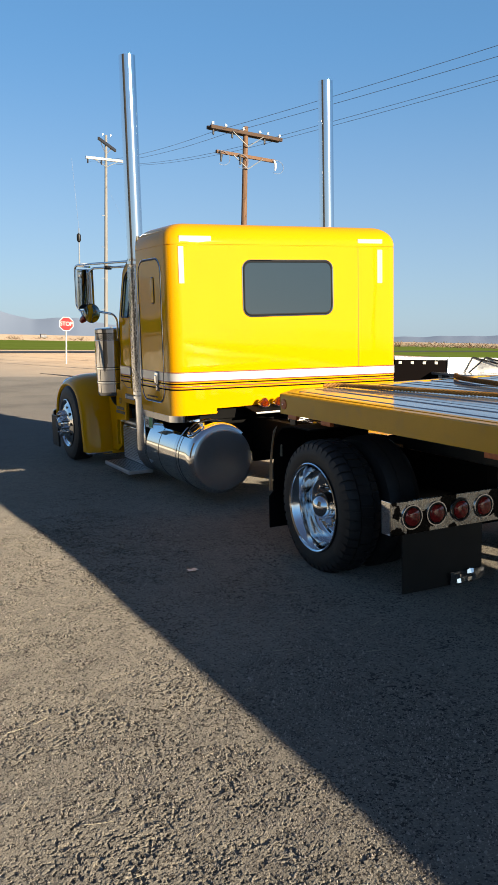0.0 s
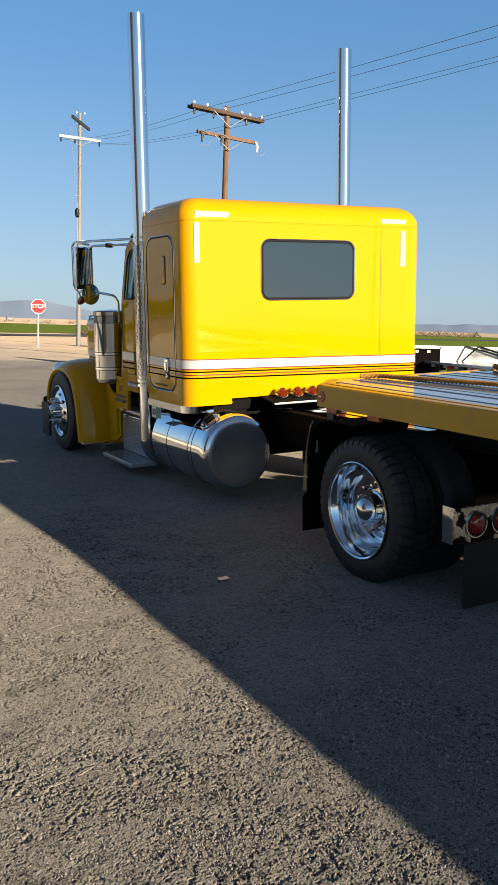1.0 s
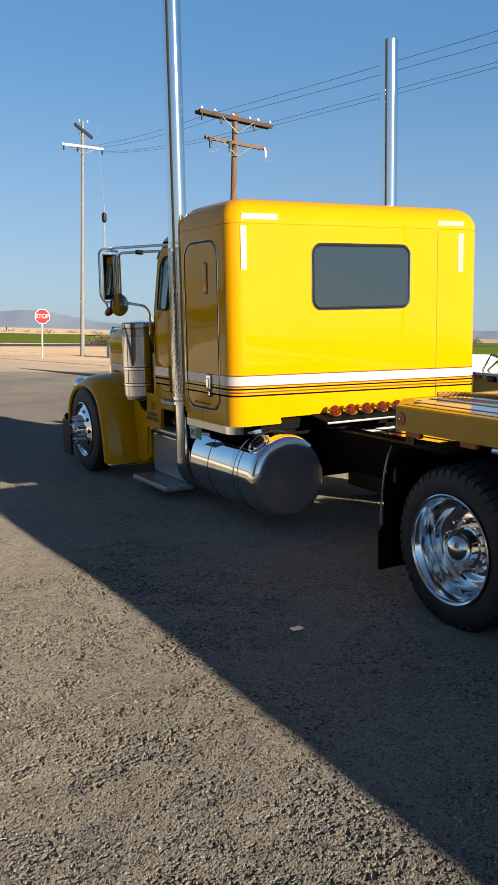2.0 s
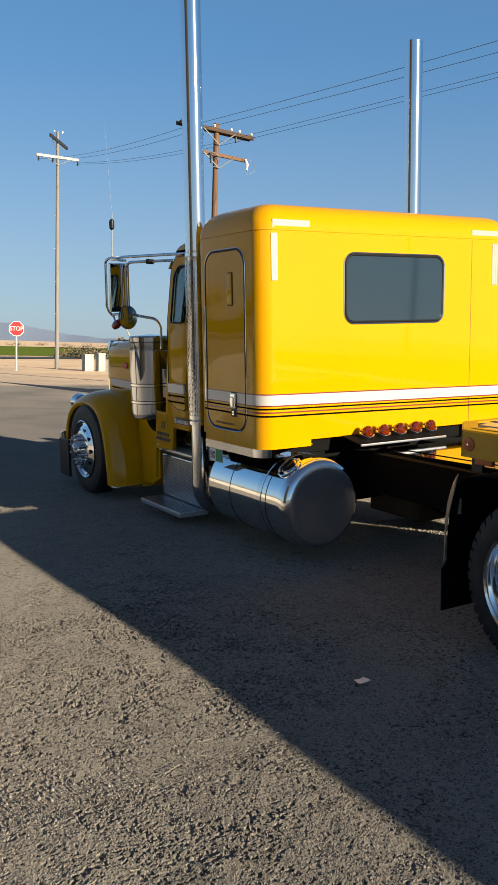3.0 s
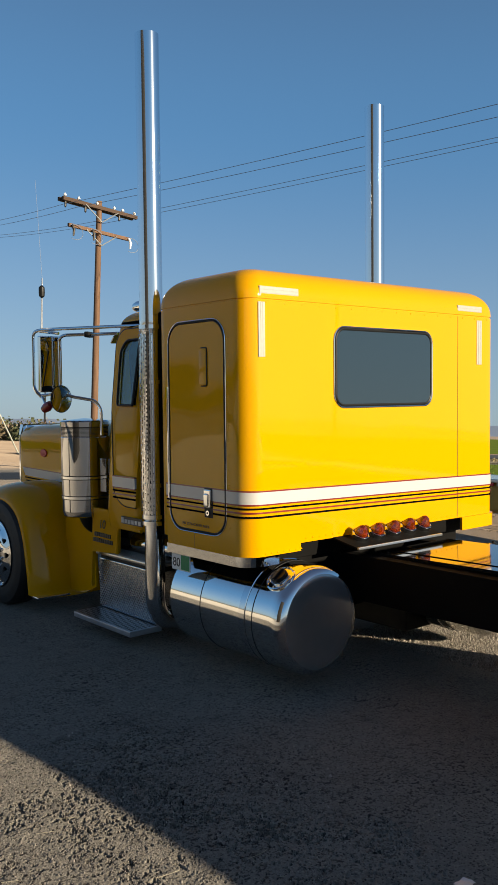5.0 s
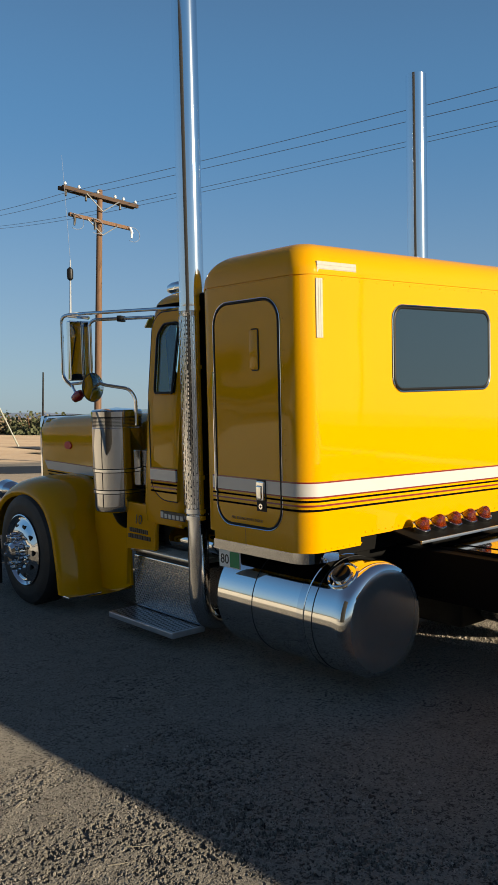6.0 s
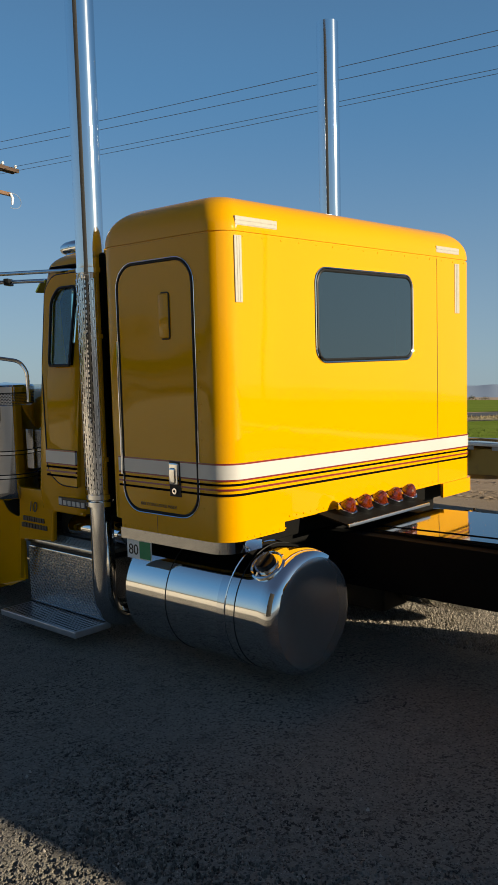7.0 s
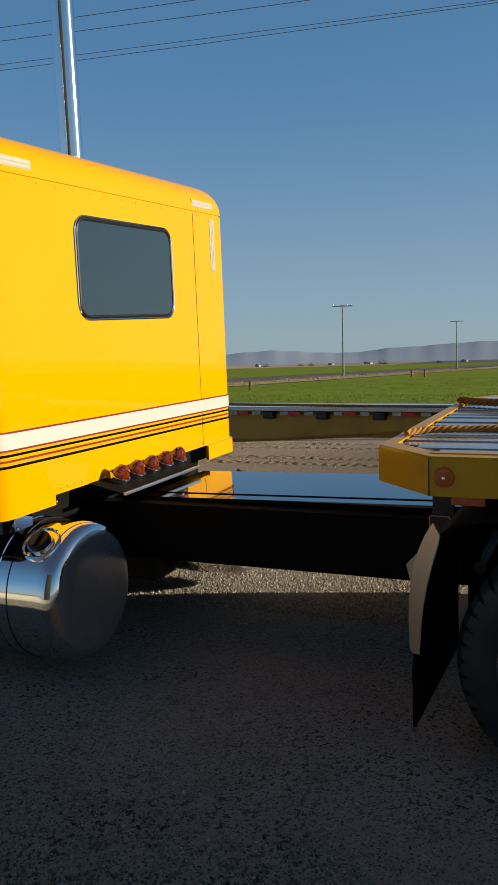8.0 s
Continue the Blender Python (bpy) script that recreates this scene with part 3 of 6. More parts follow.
# ---- cab ----
cab_rows = []
for z, x0, yf in ((0.815, 3.215, 9.34), (0.95, 3.20, 9.34), (1.62, 3.21, 9.285), (1.70, 3.22, 9.285), (2.22, 3.30, 9.325), (2.34, 3.34, 9.335)):
    cab_rows.append([(x, y, z) for x, y in rounded(x0, 8.83 - x0, 8.83, yf, 0.10, 5)])
for k in range(1, 10):
    a = radians(10 * k)
    i = 0.24 * (1 - math.cos(a))
    cab_rows.append([(x, y, 2.34 + 0.125 * math.sin(a)) for x, y in rounded(3.34 + i, 5.49 - i, 8.83 + i * 0.3, 9.335 - i * 0.8, 0.10, 5)])
bm = sheet(cab_rows, close=True)
bm.verts.ensure_lookup_table()
bmesh.ops.holes_fill(bm, edges=[e for e in bm.edges if e.is_boundary], sides=0)


def carved(bm, cutters):
    """bm with closed solids taken out of it."""
    def temp(b):
        bmesh.ops.recalc_face_normals(b, faces=b.faces)
        me = bpy.data.meshes.new("carving")
        b.to_mesh(me)
        b.free()
        return new("carving", me)
    body = temp(bm)
    tools = [temp(c) for c in cutters]
    for tool in tools:
        cut = body.modifiers.new("cut", "BOOLEAN")
        cut.operation, cut.solver, cut.object = "DIFFERENCE", "EXACT", tool
    out = bmesh.new()
    out.from_mesh(bpy.data.meshes.new_from_object(body.evaluated_get(bpy.context.evaluated_depsgraph_get())))
    for ob in [body] + tools:
        bpy.data.objects.remove(ob)
    return out


glass_pts = [(8.90, 1.735), (9.10, 1.735), (9.112, 1.76), (9.145, 2.14), (9.08, 2.215), (8.90, 2.215)]
bm = carved(bm, [box(3.335, 5.495, 8.87, 9.255, 1.02, 2.36),
                 slab([(3.0, y, z) for y, z in glass_pts], (2.83, 0, 0)),
                 slab([(x, 9.10, z) for x, z in ((3.47, 1.70), (5.36, 1.70), (5.32, 2.22), (3.51, 2.22))], (0, 0.5, 0))])
cab = part("cab", bm, YELLOW, truck, "yellow painted cab")


def cab_x(z):
    return 3.20 + max(0.0, z - 1.62) * 0.155


for f_ in cab.data.polygons:
    c_ = f_.center + BASES[cab.name]
    if 3.33 < c_.x < 5.50 and 8.865 < c_.y < 9.26 and 1.01 < c_.z < 2.365:
        f_.material_index = 1
cab.data.materials.append(INTERIOR)
door_pts = [(8.86, 0.99), (9.04, 0.99), (9.165, 1.08), (9.19, 1.70), (9.235, 2.22), (9.16, 2.30), (8.86, 2.30)]
part("cab_door", carved(slab([(cab_x(z) + 0.01, y, z) for y, z in door_pts], (-0.022, 0, 0)), [slab([(3.0, y, z) for y, z in glass_pts], (0.6, 0, 0))]), YELLOW, cab)
part("door_gap", tube(bend([(cab_x(z) - 0.008, y, z) for y, z in door_pts], 0.08), 0.006, 6), PLASTIC, cab)
pane = part("side_window", slab([(cab_x(z) + 0.002, y, z) for y, z in glass_pts], (-0.008, 0, 0)), GLASS_CAB, cab, "green tinted side glass")
pane.visible_shadow = False
pane = part("side_window", slab([(8.83 - cab_x(z) - 0.002, y, z) for y, z in glass_pts], (0.008, 0, 0)), GLASS_CAB, cab, "green tinted side glass")
pane.visible_shadow = False
part("window_seal", tube(bend([(cab_x(z) - 0.017, y, z) for y, z in glass_pts + glass_pts[:1]], 0.04), 0.009, 6), PLASTIC, cab)
pane = part("windshield", sheet([[(3.40, 9.36, 1.66), (4.0, 9.42, 1.66), (4.83, 9.42, 1.66), (5.43, 9.36, 1.66)], [(3.46, 9.39, 2.24), (4.0, 9.44, 2.24), (4.83, 9.44, 2.24), (5.37, 9.39, 2.24)]], thick=0.012), GLASS_CAB, cab)
pane.visible_shadow = False
part("dashboard", box(3.345, 5.485, 9.13, 9.25, 1.05, 1.80, 0.02), INTERIOR, cab)
part("instrument_hood", box(3.40, 4.25, 9.05, 9.24, 1.60, 1.88, 0.05), INTERIOR, cab)
part("steering_wheel", lathe([(0.205, -0.014), (0.219, 0.0), (0.205, 0.014), (0.191, 0.0)], 36, pose(3.83, 9.02, 1.72, 62, 0, 0), closed=True), PLASTIC, cab)
for x in (3.62, 4.72):
    part("seat", box(x, x + 0.50, 8.875, 8.97, 1.05, 1.98, 0.04), INTERIOR, cab)
part("sun_visor", sheet([[(3.36, 9.375, 2.30), (3.9, 9.45, 2.34), (4.93, 9.45, 2.34), (5.47, 9.375, 2.30)], [(3.35, 9.44, 2.22), (3.9, 9.58, 2.24), (4.93, 9.58, 2.24), (5.48, 9.44, 2.22)]], thick=0.01), CHROME, cab, "chrome drop visor")
for x in (3.52, 3.95, 4.415, 4.88, 5.31):
    part("roof_marker", lathe([(0.0, -0.10), (0.03, -0.095), (0.044, -0.07), (0.047, 0.0), (0.044, 0.07), (0.033, 0.115), (0.016, 0.14), (0.0, 0.147)], 20, turned(x, 9.22, 2.495, "Y")), CHROME, cab, "chrome bullet marker lamp")
    part("lamp_foot", box(x - 0.03, x + 0.03, 9.16, 9.28, 2.42, 2.46, 0.01), CHROME, cab)
for name, z0, z1, m_ in STRIPES:
    part(name, box(3.184, 3.20, 8.862, 9.168, z0 - 0.006, z1 - 0.006), m_, cab)

# ---- hood and front ----
rows = []
for y, hw, zt, zb in ((9.33, 0.95, 1.60, 0.80), (10.1, 0.86, 1.59, 0.80), (10.8, 0.785, 1.565, 0.78), (11.5, 0.72, 1.54, 0.76), (11.86, 0.69, 1.52, 0.74), (11.93, 0.67, 1.50, 0.74)):
    prof = [(4.415 - hw, y, zb)]
    for k in range(7):
        a = radians(90 * k / 6)
        prof.append((4.415 - hw + 0.12 * (1 - math.cos(a)), y, zt - 0.12 + 0.10 * math.sin(a)))
    prof += [(4.415 - hw * 0.4, y, zt), (4.415, y, zt + 0.015)]
    rows.append(prof + [(8.83 - x, yy, z) for x, yy, z in prof[-2::-1]])
bm = sheet(rows)
bmesh.ops.holes_fill(bm, edges=[e for e in bm.edges if e.is_boundary], sides=0)
hood = part("hood", bm, YELLOW, truck, "long yellow hood")
part("grille_shell", loops([(0.0, 0.45), (0.0, 1.40), (0.03, 1.52)], r=0.06, x0=3.755, x1=5.075, y0=11.93, y1=12.02), CHROME, hood)
part("grille", box(3.85, 4.98, 12.015, 12.03, 0.50, 1.42), PLASTIC, hood)
part("maker_badge", lathe([(0.052, 0), (0.05, 0.008), (0, 0.012)], 20, turned(3.662, 11.24, 1.262, "x") @ Matrix.Diagonal((0.72, 1.25, 1, 1))), SIGN_RED, hood, "red oval badge")


def hood_x(y):
    return 4.415 - np.interp(y, [9.33, 10.1, 10.8, 11.5, 11.86], [0.95, 0.86, 0.785, 0.72, 0.69])


for name, z0, z1, m_, cut in (("red_stripe", 1.088, 1.096, RED_STRIPE, 0.0), ("white_stripe", 1.012, 1.088, WHITE, 0.0), ("black_stripe", 0.986, 0.997, BLACK_STRIPE, 0.06), ("black_stripe", 0.957, 0.968, BLACK_STRIPE, 0.09),
                              ("black_stripe", 0.928, 0.939, BLACK_STRIPE, 0.12)):
    y1 = 11.83 - cut
    part(name, sheet([[(hood_x(y) - 0.003, y - (0.06 if z == z0 and y == y1 and name[0] == "w" else 0), z) for y in (y1, 11.5, 10.8, 10.1, 9.7)] for z in (z0, z1)], thick=0.004), m_, hood)


def flowing(pts, steps):
    """The points with a smooth curve carried through them."""
    ends = [pts[0]] + list(pts) + [pts[-1]]
    out = []
    for a, b, c, d in zip(ends, ends[1:], ends[2:], ends[3:]):
        for k in range(steps):
            t = k / steps
            out.append(tuple(0.5 * (2 * q + (r - p) * t + (2 * p - 5 * q + 4 * r - w) * t * t + (3 * q - p - 3 * r + w) * t ** 3) for p, q, r, w in zip(a, b, c, d)))
    return out + [tuple(pts[-1])]


def fender(side):
    """One front fender; side is -1 for the left."""
    c = 4.415
    outer = 1.335
    rows = []
    prof = [(11.64, 0.42), (11.58, 0.62), (11.46, 0.77), (11.27, 0.87), (11.02, 0.91), (10.78, 0.885), (10.61, 0.80), (10.51, 0.66), (10.45, 0.48), (10.41, 0.30), (10.385, 0.105)]
    for i, (y, z) in enumerate(flowing(prof, 5)):
        row = []
        n = Vector((0, y - 10.98, z - 0.30)).normalized()
        for s, lift in flowing(((0.012, -0.035), (0.0, -0.012), (0.008, 0.008), (0.035, 0.034), (0.09, 0.066), (0.17, 0.088), (0.28, 0.10), (0.45, 0.10), (0.62, 0.09)), 3):
            row.append((c + side * (outer - s), y + n.y * lift, z + n.z * lift))
        rows.append(row)
    return sheet(rows, thick=-0.012)


left_fender = part("fender", fender(-1), YELLOW, truck, "yellow front fender", smooth=50)
part("fender", fender(1), YELLOW, truck, "yellow front fender", smooth=50)
part("inner_panel", slab([(3.42, 10.40, 0.12), (3.42, 10.36, 0.95), (3.345, 9.725, 0.95), (3.345, 9.725, 0.25), (3.39, 10.0, 0.15)], (0.02, 0, 0)), YELLOW, truck)
part("chrome_edge", box(3.09, 3.40, 10.27, 10.39, 0.080, 0.105, 0.008), CHROME, left_fender)
part("cowl_panel", slab([(3.295, 9.72, 0.27), (3.275, 9.63, 0.92), (3.26, 9.34, 0.92), (3.25, 9.21, 0.86), (3.255, 9.24, 0.60), (3.27, 9.64, 0.565), (3.29, 9.705, 0.27)], (0.03, 0, 0)), YELLOW, truck)
part("panel_seam", tube([(3.30, 9.715, 0.27), (3.285, 9.636, 0.92)], 0.007, 6), PLASTIC, truck)
part("opening_trim", tube(bend([(3.235, 8.86, 0.815), (3.245, 9.20, 0.815), (3.25, 9.235, 0.60)], 0.05), 0.014, 8), YELLOW, truck)
for s in (-1, 1):
    part("headlight", lathe([(0, 0.16), (0.06, 0.15), (0.105, 0.09), (0.12, 0), (0.115, -0.02), (0, -0.03)], 20, turned(4.415 + s * 1.02, 12.02, 0.82, "Y") @ Matrix.Diagonal((0.95, 0.8, -1.2, 1))), CHROME, truck, "chrome headlight pod")
bumper = part("bumper", sheet([[(3.045, 11.72, z), (3.09, 11.84, z), (3.36, 12.06, z), (4.415, 12.12, z), (5.47, 12.06, z), (5.74, 11.84, z), (5.785, 11.72, z)] for z in (0.10, 0.14, 0.46, 0.50)], thick=0.012), CHROME, truck, "chrome front bumper")
for x in (3.03, 5.77):
    end = part("bumper_end", box(x, x + 0.03, 11.44, 11.74, 0.04, 0.45, 0.008), CHASSIS, bumper)
for x in (3.13, 3.25, 3.37):
    part("bolt", lathe([(0.009, 0), (0.008, 0.006), (0, 0.007)], 8, turned(3.03, 11.30 + x - 2.93, 0.085, "x")), CHROME, bumper)


# ---- wheels ----
def tyre(x, y, z, r, w, side, lugs, parent, name="tyre"):
    """A tyre whose outer face points to side (-1: left) with its outer face at x."""
    m = turned(x, y, z, "x" if side < 0 else "X")
    rim_r = 0.296
    inner = [(rim_r, -w + 0.02), (rim_r + 0.04, -w), (r * 0.86, -w), (r * 0.95, -w + 0.014)]
    outer = [(r * 0.95, -0.014), (r * 0.86, -0.002), (r * 0.80, 0.003), (r * 0.78, 0.0), (rim_r + 0.045, 0.002), (rim_r + 0.03, 0.0), (rim_r + 0.012, -0.004), (rim_r, -0.02)]
    deep = 0.015 if lugs else 0.004
    # across the tread: along, drop from the full radius, whether cross grooves cut it
    tread = [(-w + 0.03, 0.012, 1), (-w + 0.055, 0.0, 1), (-0.196, 0.0, 1), (-0.1955, deep, 0), (-0.187, deep, 0), (-0.1865, 0.0, 2), (-0.094, 0.0, 2), (-0.0935, deep, 0), (-0.085, deep, 0), (-0.0845, 0.0, 1), (-0.055, 0.0, 1), (-0.03, 0.012, 1)]
    rows = [(rr, a, 0) for rr, a in inner] + [(r - d, a, g) for a, d, g in tread] + [(rr, a, 1 if rr > r * 0.9 else 0) for rr, a in outer]
    count = 44 if lugs else 54
    starts = (0.0, 0.13, 0.137, 0.863, 0.87) if lugs else (0.0, 0.25, 0.5, 0.75)
    bm = bmesh.new()
    rings = []
    for rr, a, g in rows:
        ring = []
        for k in range(count):
            for f in starts:
                cut = lugs and g and (f <= 0.13 or f >= 0.87)
                ang = 2 * math.pi * (k + f + 0.6 * a / w + (0.5 if g == 2 else 0.0)) / count
                q = rr - ((0.017 if g == 1 else 0.009) if cut else 0.0)
                ring.append(bm.verts.new(m @ Vector((q * math.cos(ang), q * math.sin(ang), a))))
        rings.append(ring)
    for u, v in zip(rings, rings[1:] + rings[:1]):
        for k in range(len(u)):
            n = (k + 1) % len(u)
            bm.faces.new((u[k], u[n], v[n], v[k]))
    ob = part(name, bm, RUBBER, parent, smooth=32)
    return ob


def rear_wheel(side):
    x = 4.415 + side * 1.285
    y, z, r = 5.04, 0.432 if side < 0 else 0.317, 0.456
    m = turned(x, y, z, "x" if side < 0 else "X")
    t = tyre(x, y, z, r, 0.27, side, True, truck)
    tyre(x - side * 0.32, y, z, r, 0.27, side, False, truck)
    rim = part("rim", lathe([(0.300, -0.02), (0.306, 0.008), (0.300, 0.012), (0.290, 0.004), (0.286, -0.012), (0.276, -0.022), (0.270, -0.05), (0.262, -0.062), (0.258, -0.12), (0.250, -0.15), (0.232, -0.17), (0.205, -0.174), (0.19, -0.165), (0.15, -0.16), (0.0, -0.16)], 56, m), RIM_METAL, truck, "polished deep-dish aluminium rim")
    part("axle_cap", lathe([(0.092, -0.16), (0.092, -0.085), (0.088, -0.07), (0.075, -0.04), (0.045, -0.018), (0.0, -0.01)], 32, m), CHROME, rim, "polished domed axle cap")
    part("cap_ring", lathe([(0.105, -0.162), (0.105, -0.135), (0.093, -0.13)], 32, m), CHROME, rim)
    for k in range(10):
        a = 2 * math.pi * k / 10
        px, py = 0.142 * math.cos(a), 0.142 * math.sin(a)
        part("lug_nut", lathe([(0.017, -0.165), (0.017, -0.12), (0.012, -0.105), (0.0, -0.103)], 8, m @ Matrix.Translation((px, py, 0))), CHROME, rim)
        if k % 2 == 0:
            part("hand_hole", lathe([(0.0, -0.1715), (0.026, -0.1715)], 12, m @ Matrix.Translation((0.212 * math.cos(a + 0.3), 0.212 * math.sin(a + 0.3), 0.0))), PLASTIC, rim)


def front_wheel(side):
    x = 4.415 + side * 1.385
    y, z, r = 10.93, 0.415 if side < 0 else 0.30, 0.478
    m = turned(x, y, z, "x" if side < 0 else "X")
    tyre(x, y, z, r, 0.28, side, False, truck)
    rim = part("rim", lathe([(0.300, -0.02), (0.306, 0.010), (0.298, 0.014), (0.288, 0.004), (0.275, -0.012), (0.255, -0.01), (0.225, 0.012), (0.18, 0.03), (0.15, 0.034), (0.0, 0.034)], 56, m), CHROME, truck, "polished aluminium rim")
    part("hub_cap", lathe([(0.10, 0.034), (0.095, 0.06), (0.08, 0.075), (0.075, 0.105), (0.05, 0.13), (0.0, 0.137)], 28, m), CHROME, rim)
    for k in range(10):
        a = 2 * math.pi * k / 10
        part("lug_nut", lathe([(0.024, 0.03), (0.021, 0.045), (0.019, 0.085), (0.013, 0.11), (0.0, 0.112)], 10, m @ Matrix.Translation((0.143 * math.cos(a), 0.143 * math.sin(a), 0))), CHROME, rim)
        part("hand_hole", lathe([(0.0, 0.0215), (0.024, 0.0215)], 14, m @ Matrix.Translation((0.212 * math.cos(a + 0.31), 0.212 * math.sin(a + 0.31), 0.0))), PLASTIC, rim)


for s in (-1, 1):
    rear_wheel(s)
    front_wheel(s)


# ---- tanks, steps, stacks, air cleaners ----
def fuel_tank(side):
    cx, cz, r = 4.415 + side * 0.905, 0.412 if side < 0 else 0.315, 0.34
    m = turned(cx, 7.88, cz, "y")
    dome = [(0, 0.612), (0.10, 0.611), (0.20, 0.609), (0.255, 0.606), (0.280, 0.601), (0.294, 0.5945)]
    prof = [(0.292, 0.595), (0.302, 0.590), (0.315, 0.581), (0.326, 0.569), (0.335, 0.548), (r, 0.522), (r, -0.53), (0.32, -0.56), (0.2, -0.6), (0, -0.61)]
    ob = part("fuel_tank", lathe(prof, 72, m), TANK_CHROME, truck, "polished aluminium fuel tank", smooth=28)
    part("tank_end", lathe(dome, 72, m), TANK_END, ob, "dull domed tank end", smooth=60)
    for y in (8.07, 7.545):
        part("tank_strap", lathe([(r + 0.0005, -0.003), (r + 0.0025, -0.002), (r + 0.0025, 0.002), (r + 0.0005, 0.003)], 64, turned(cx, y, cz, "y")), CHASSIS, ob)
    part("tank_strap", lathe([(r + 0.001, -0.03), (r + 0.006, -0.027), (r + 0.006, 0.027), (r + 0.001, 0.03)], 64, turned(cx, 7.64, cz, "y")), CHROME, ob, "polished strap")
    m = pose(cx, 7.43, cz, 0, side * 36, 0)
    part("filler_well", lathe([(0.095, r - 0.02), (0.098, r + 0.006), (0.090, r + 0.010), (0.082, r - 0.004), (0.0, r - 0.004)], 32, m), TANK_CHROME, ob)
    part("filler_neck", lathe([(0.058, r - 0.004), (0.058, r + 0.010), (0.064, r + 0.012), (0.064, r + 0.018), (0.0, r + 0.018)], 28, m), CHROME, ob)
    part("filler_cap", lathe([(0.054, r + 0.016), (0.054, r + 0.030), (0.048, r + 0.036), (0.0, r + 0.036)], 24, m), PLASTIC, ob, "low black filler cap")
    part("cap_grip", box(-0.05, 0.05, -0.010, 0.010, r + 0.034, r + 0.050, 0.005, m=m), PLASTIC, ob)
    return ob


for s in (-1, 1):
    fuel_tank(s)


def stack(side):
    x, y = (3.25, 8.71) if side < 0 else (5.53, 8.655)
    top = 4.304 if side < 0 else 4.257
    ob = part("exhaust_pipe", lathe([(0.074, 0.92), (0.0765, 0.93), (0.0765, 2.26), (0.083, 2.27), (0.083, top), (0.080, top), (0.078, 3.9), (0.0, 3.9)], 40, pose(x, y, 0)), STACK_CHROME, truck, "tall chrome exhaust stack")
    part("lower_pipe", tube(bend([(x, y, 0.95), (x, y, 0.20), (x - side * 0.35, y + 0.1, 0.12)], 0.16, 8), 0.071, 24), STACK_CHROME, ob)
    for z in (2.285, 1.90, 1.17, 0.945, 0.90):
        part("clamp", lathe([(0.078, -0.016), (0.089, -0.014), (0.089, 0.014), (0.078, 0.016)], 32, pose(x, y, z)), STACK_CHROME, ob)
        if z > 1.1:
            part("bracket", box(x - 0.0 if side < 0 else x - 0.16, x + 0.16 if side < 0 else x, y - 0.02, y + 0.02, z - 0.012, z + 0.012, 0.004), CHASSIS, ob)
    # perforated heat shield round the outer half
    bm = bmesh.new()
    rad, n = 0.092, 14
    hz = 0.058
    a0, a1 = radians(75), radians(255)
    levels = int((2.24 - 0.96) / hz)
    def at(a, z):
        return (x + side * -1 * rad * math.cos(a), y + rad * math.sin(a), z)
    da = (a1 - a0) / n
    for i in range(levels):
        z0, z1 = 0.96 + i * hz, 0.96 + (i + 1) * hz
        for k in range(n):
            b0, b1 = a0 + k * da, a0 + (k + 1) * da
            sh = 0.5 * hz if k % 2 else 0.0
            zz0, zz1 = z0 + sh, z1 + sh
            quad = [bm.verts.new(at(b, z)) for b, z in ((b0, zz0), (b1, zz0), (b1, zz1), (b0, zz1))]
            mid_b, mid_z = (b0 + b1) / 2, (zz0 + zz1) / 2
            hole = [bm.verts.new(at(mid_b + sb * da * 0.27, mid_z + sz * hz * 0.38)) for sb, sz in ((-1, -1), (1, -1), (1, 1), (-1, 1))]
            for j in range(4):
                bm.faces.new((quad[j], quad[(j + 1) % 4], hole[(j + 1) % 4], hole[j]))
    bmesh.ops.remove_doubles(bm, verts=bm.verts, dist=0.0008)
    tagged(part("heat_shield", bm, SHIELD, ob, "perforated chrome heat shield"), kind="stuff")
    return ob


for s in (-1, 1):
    stack(s)


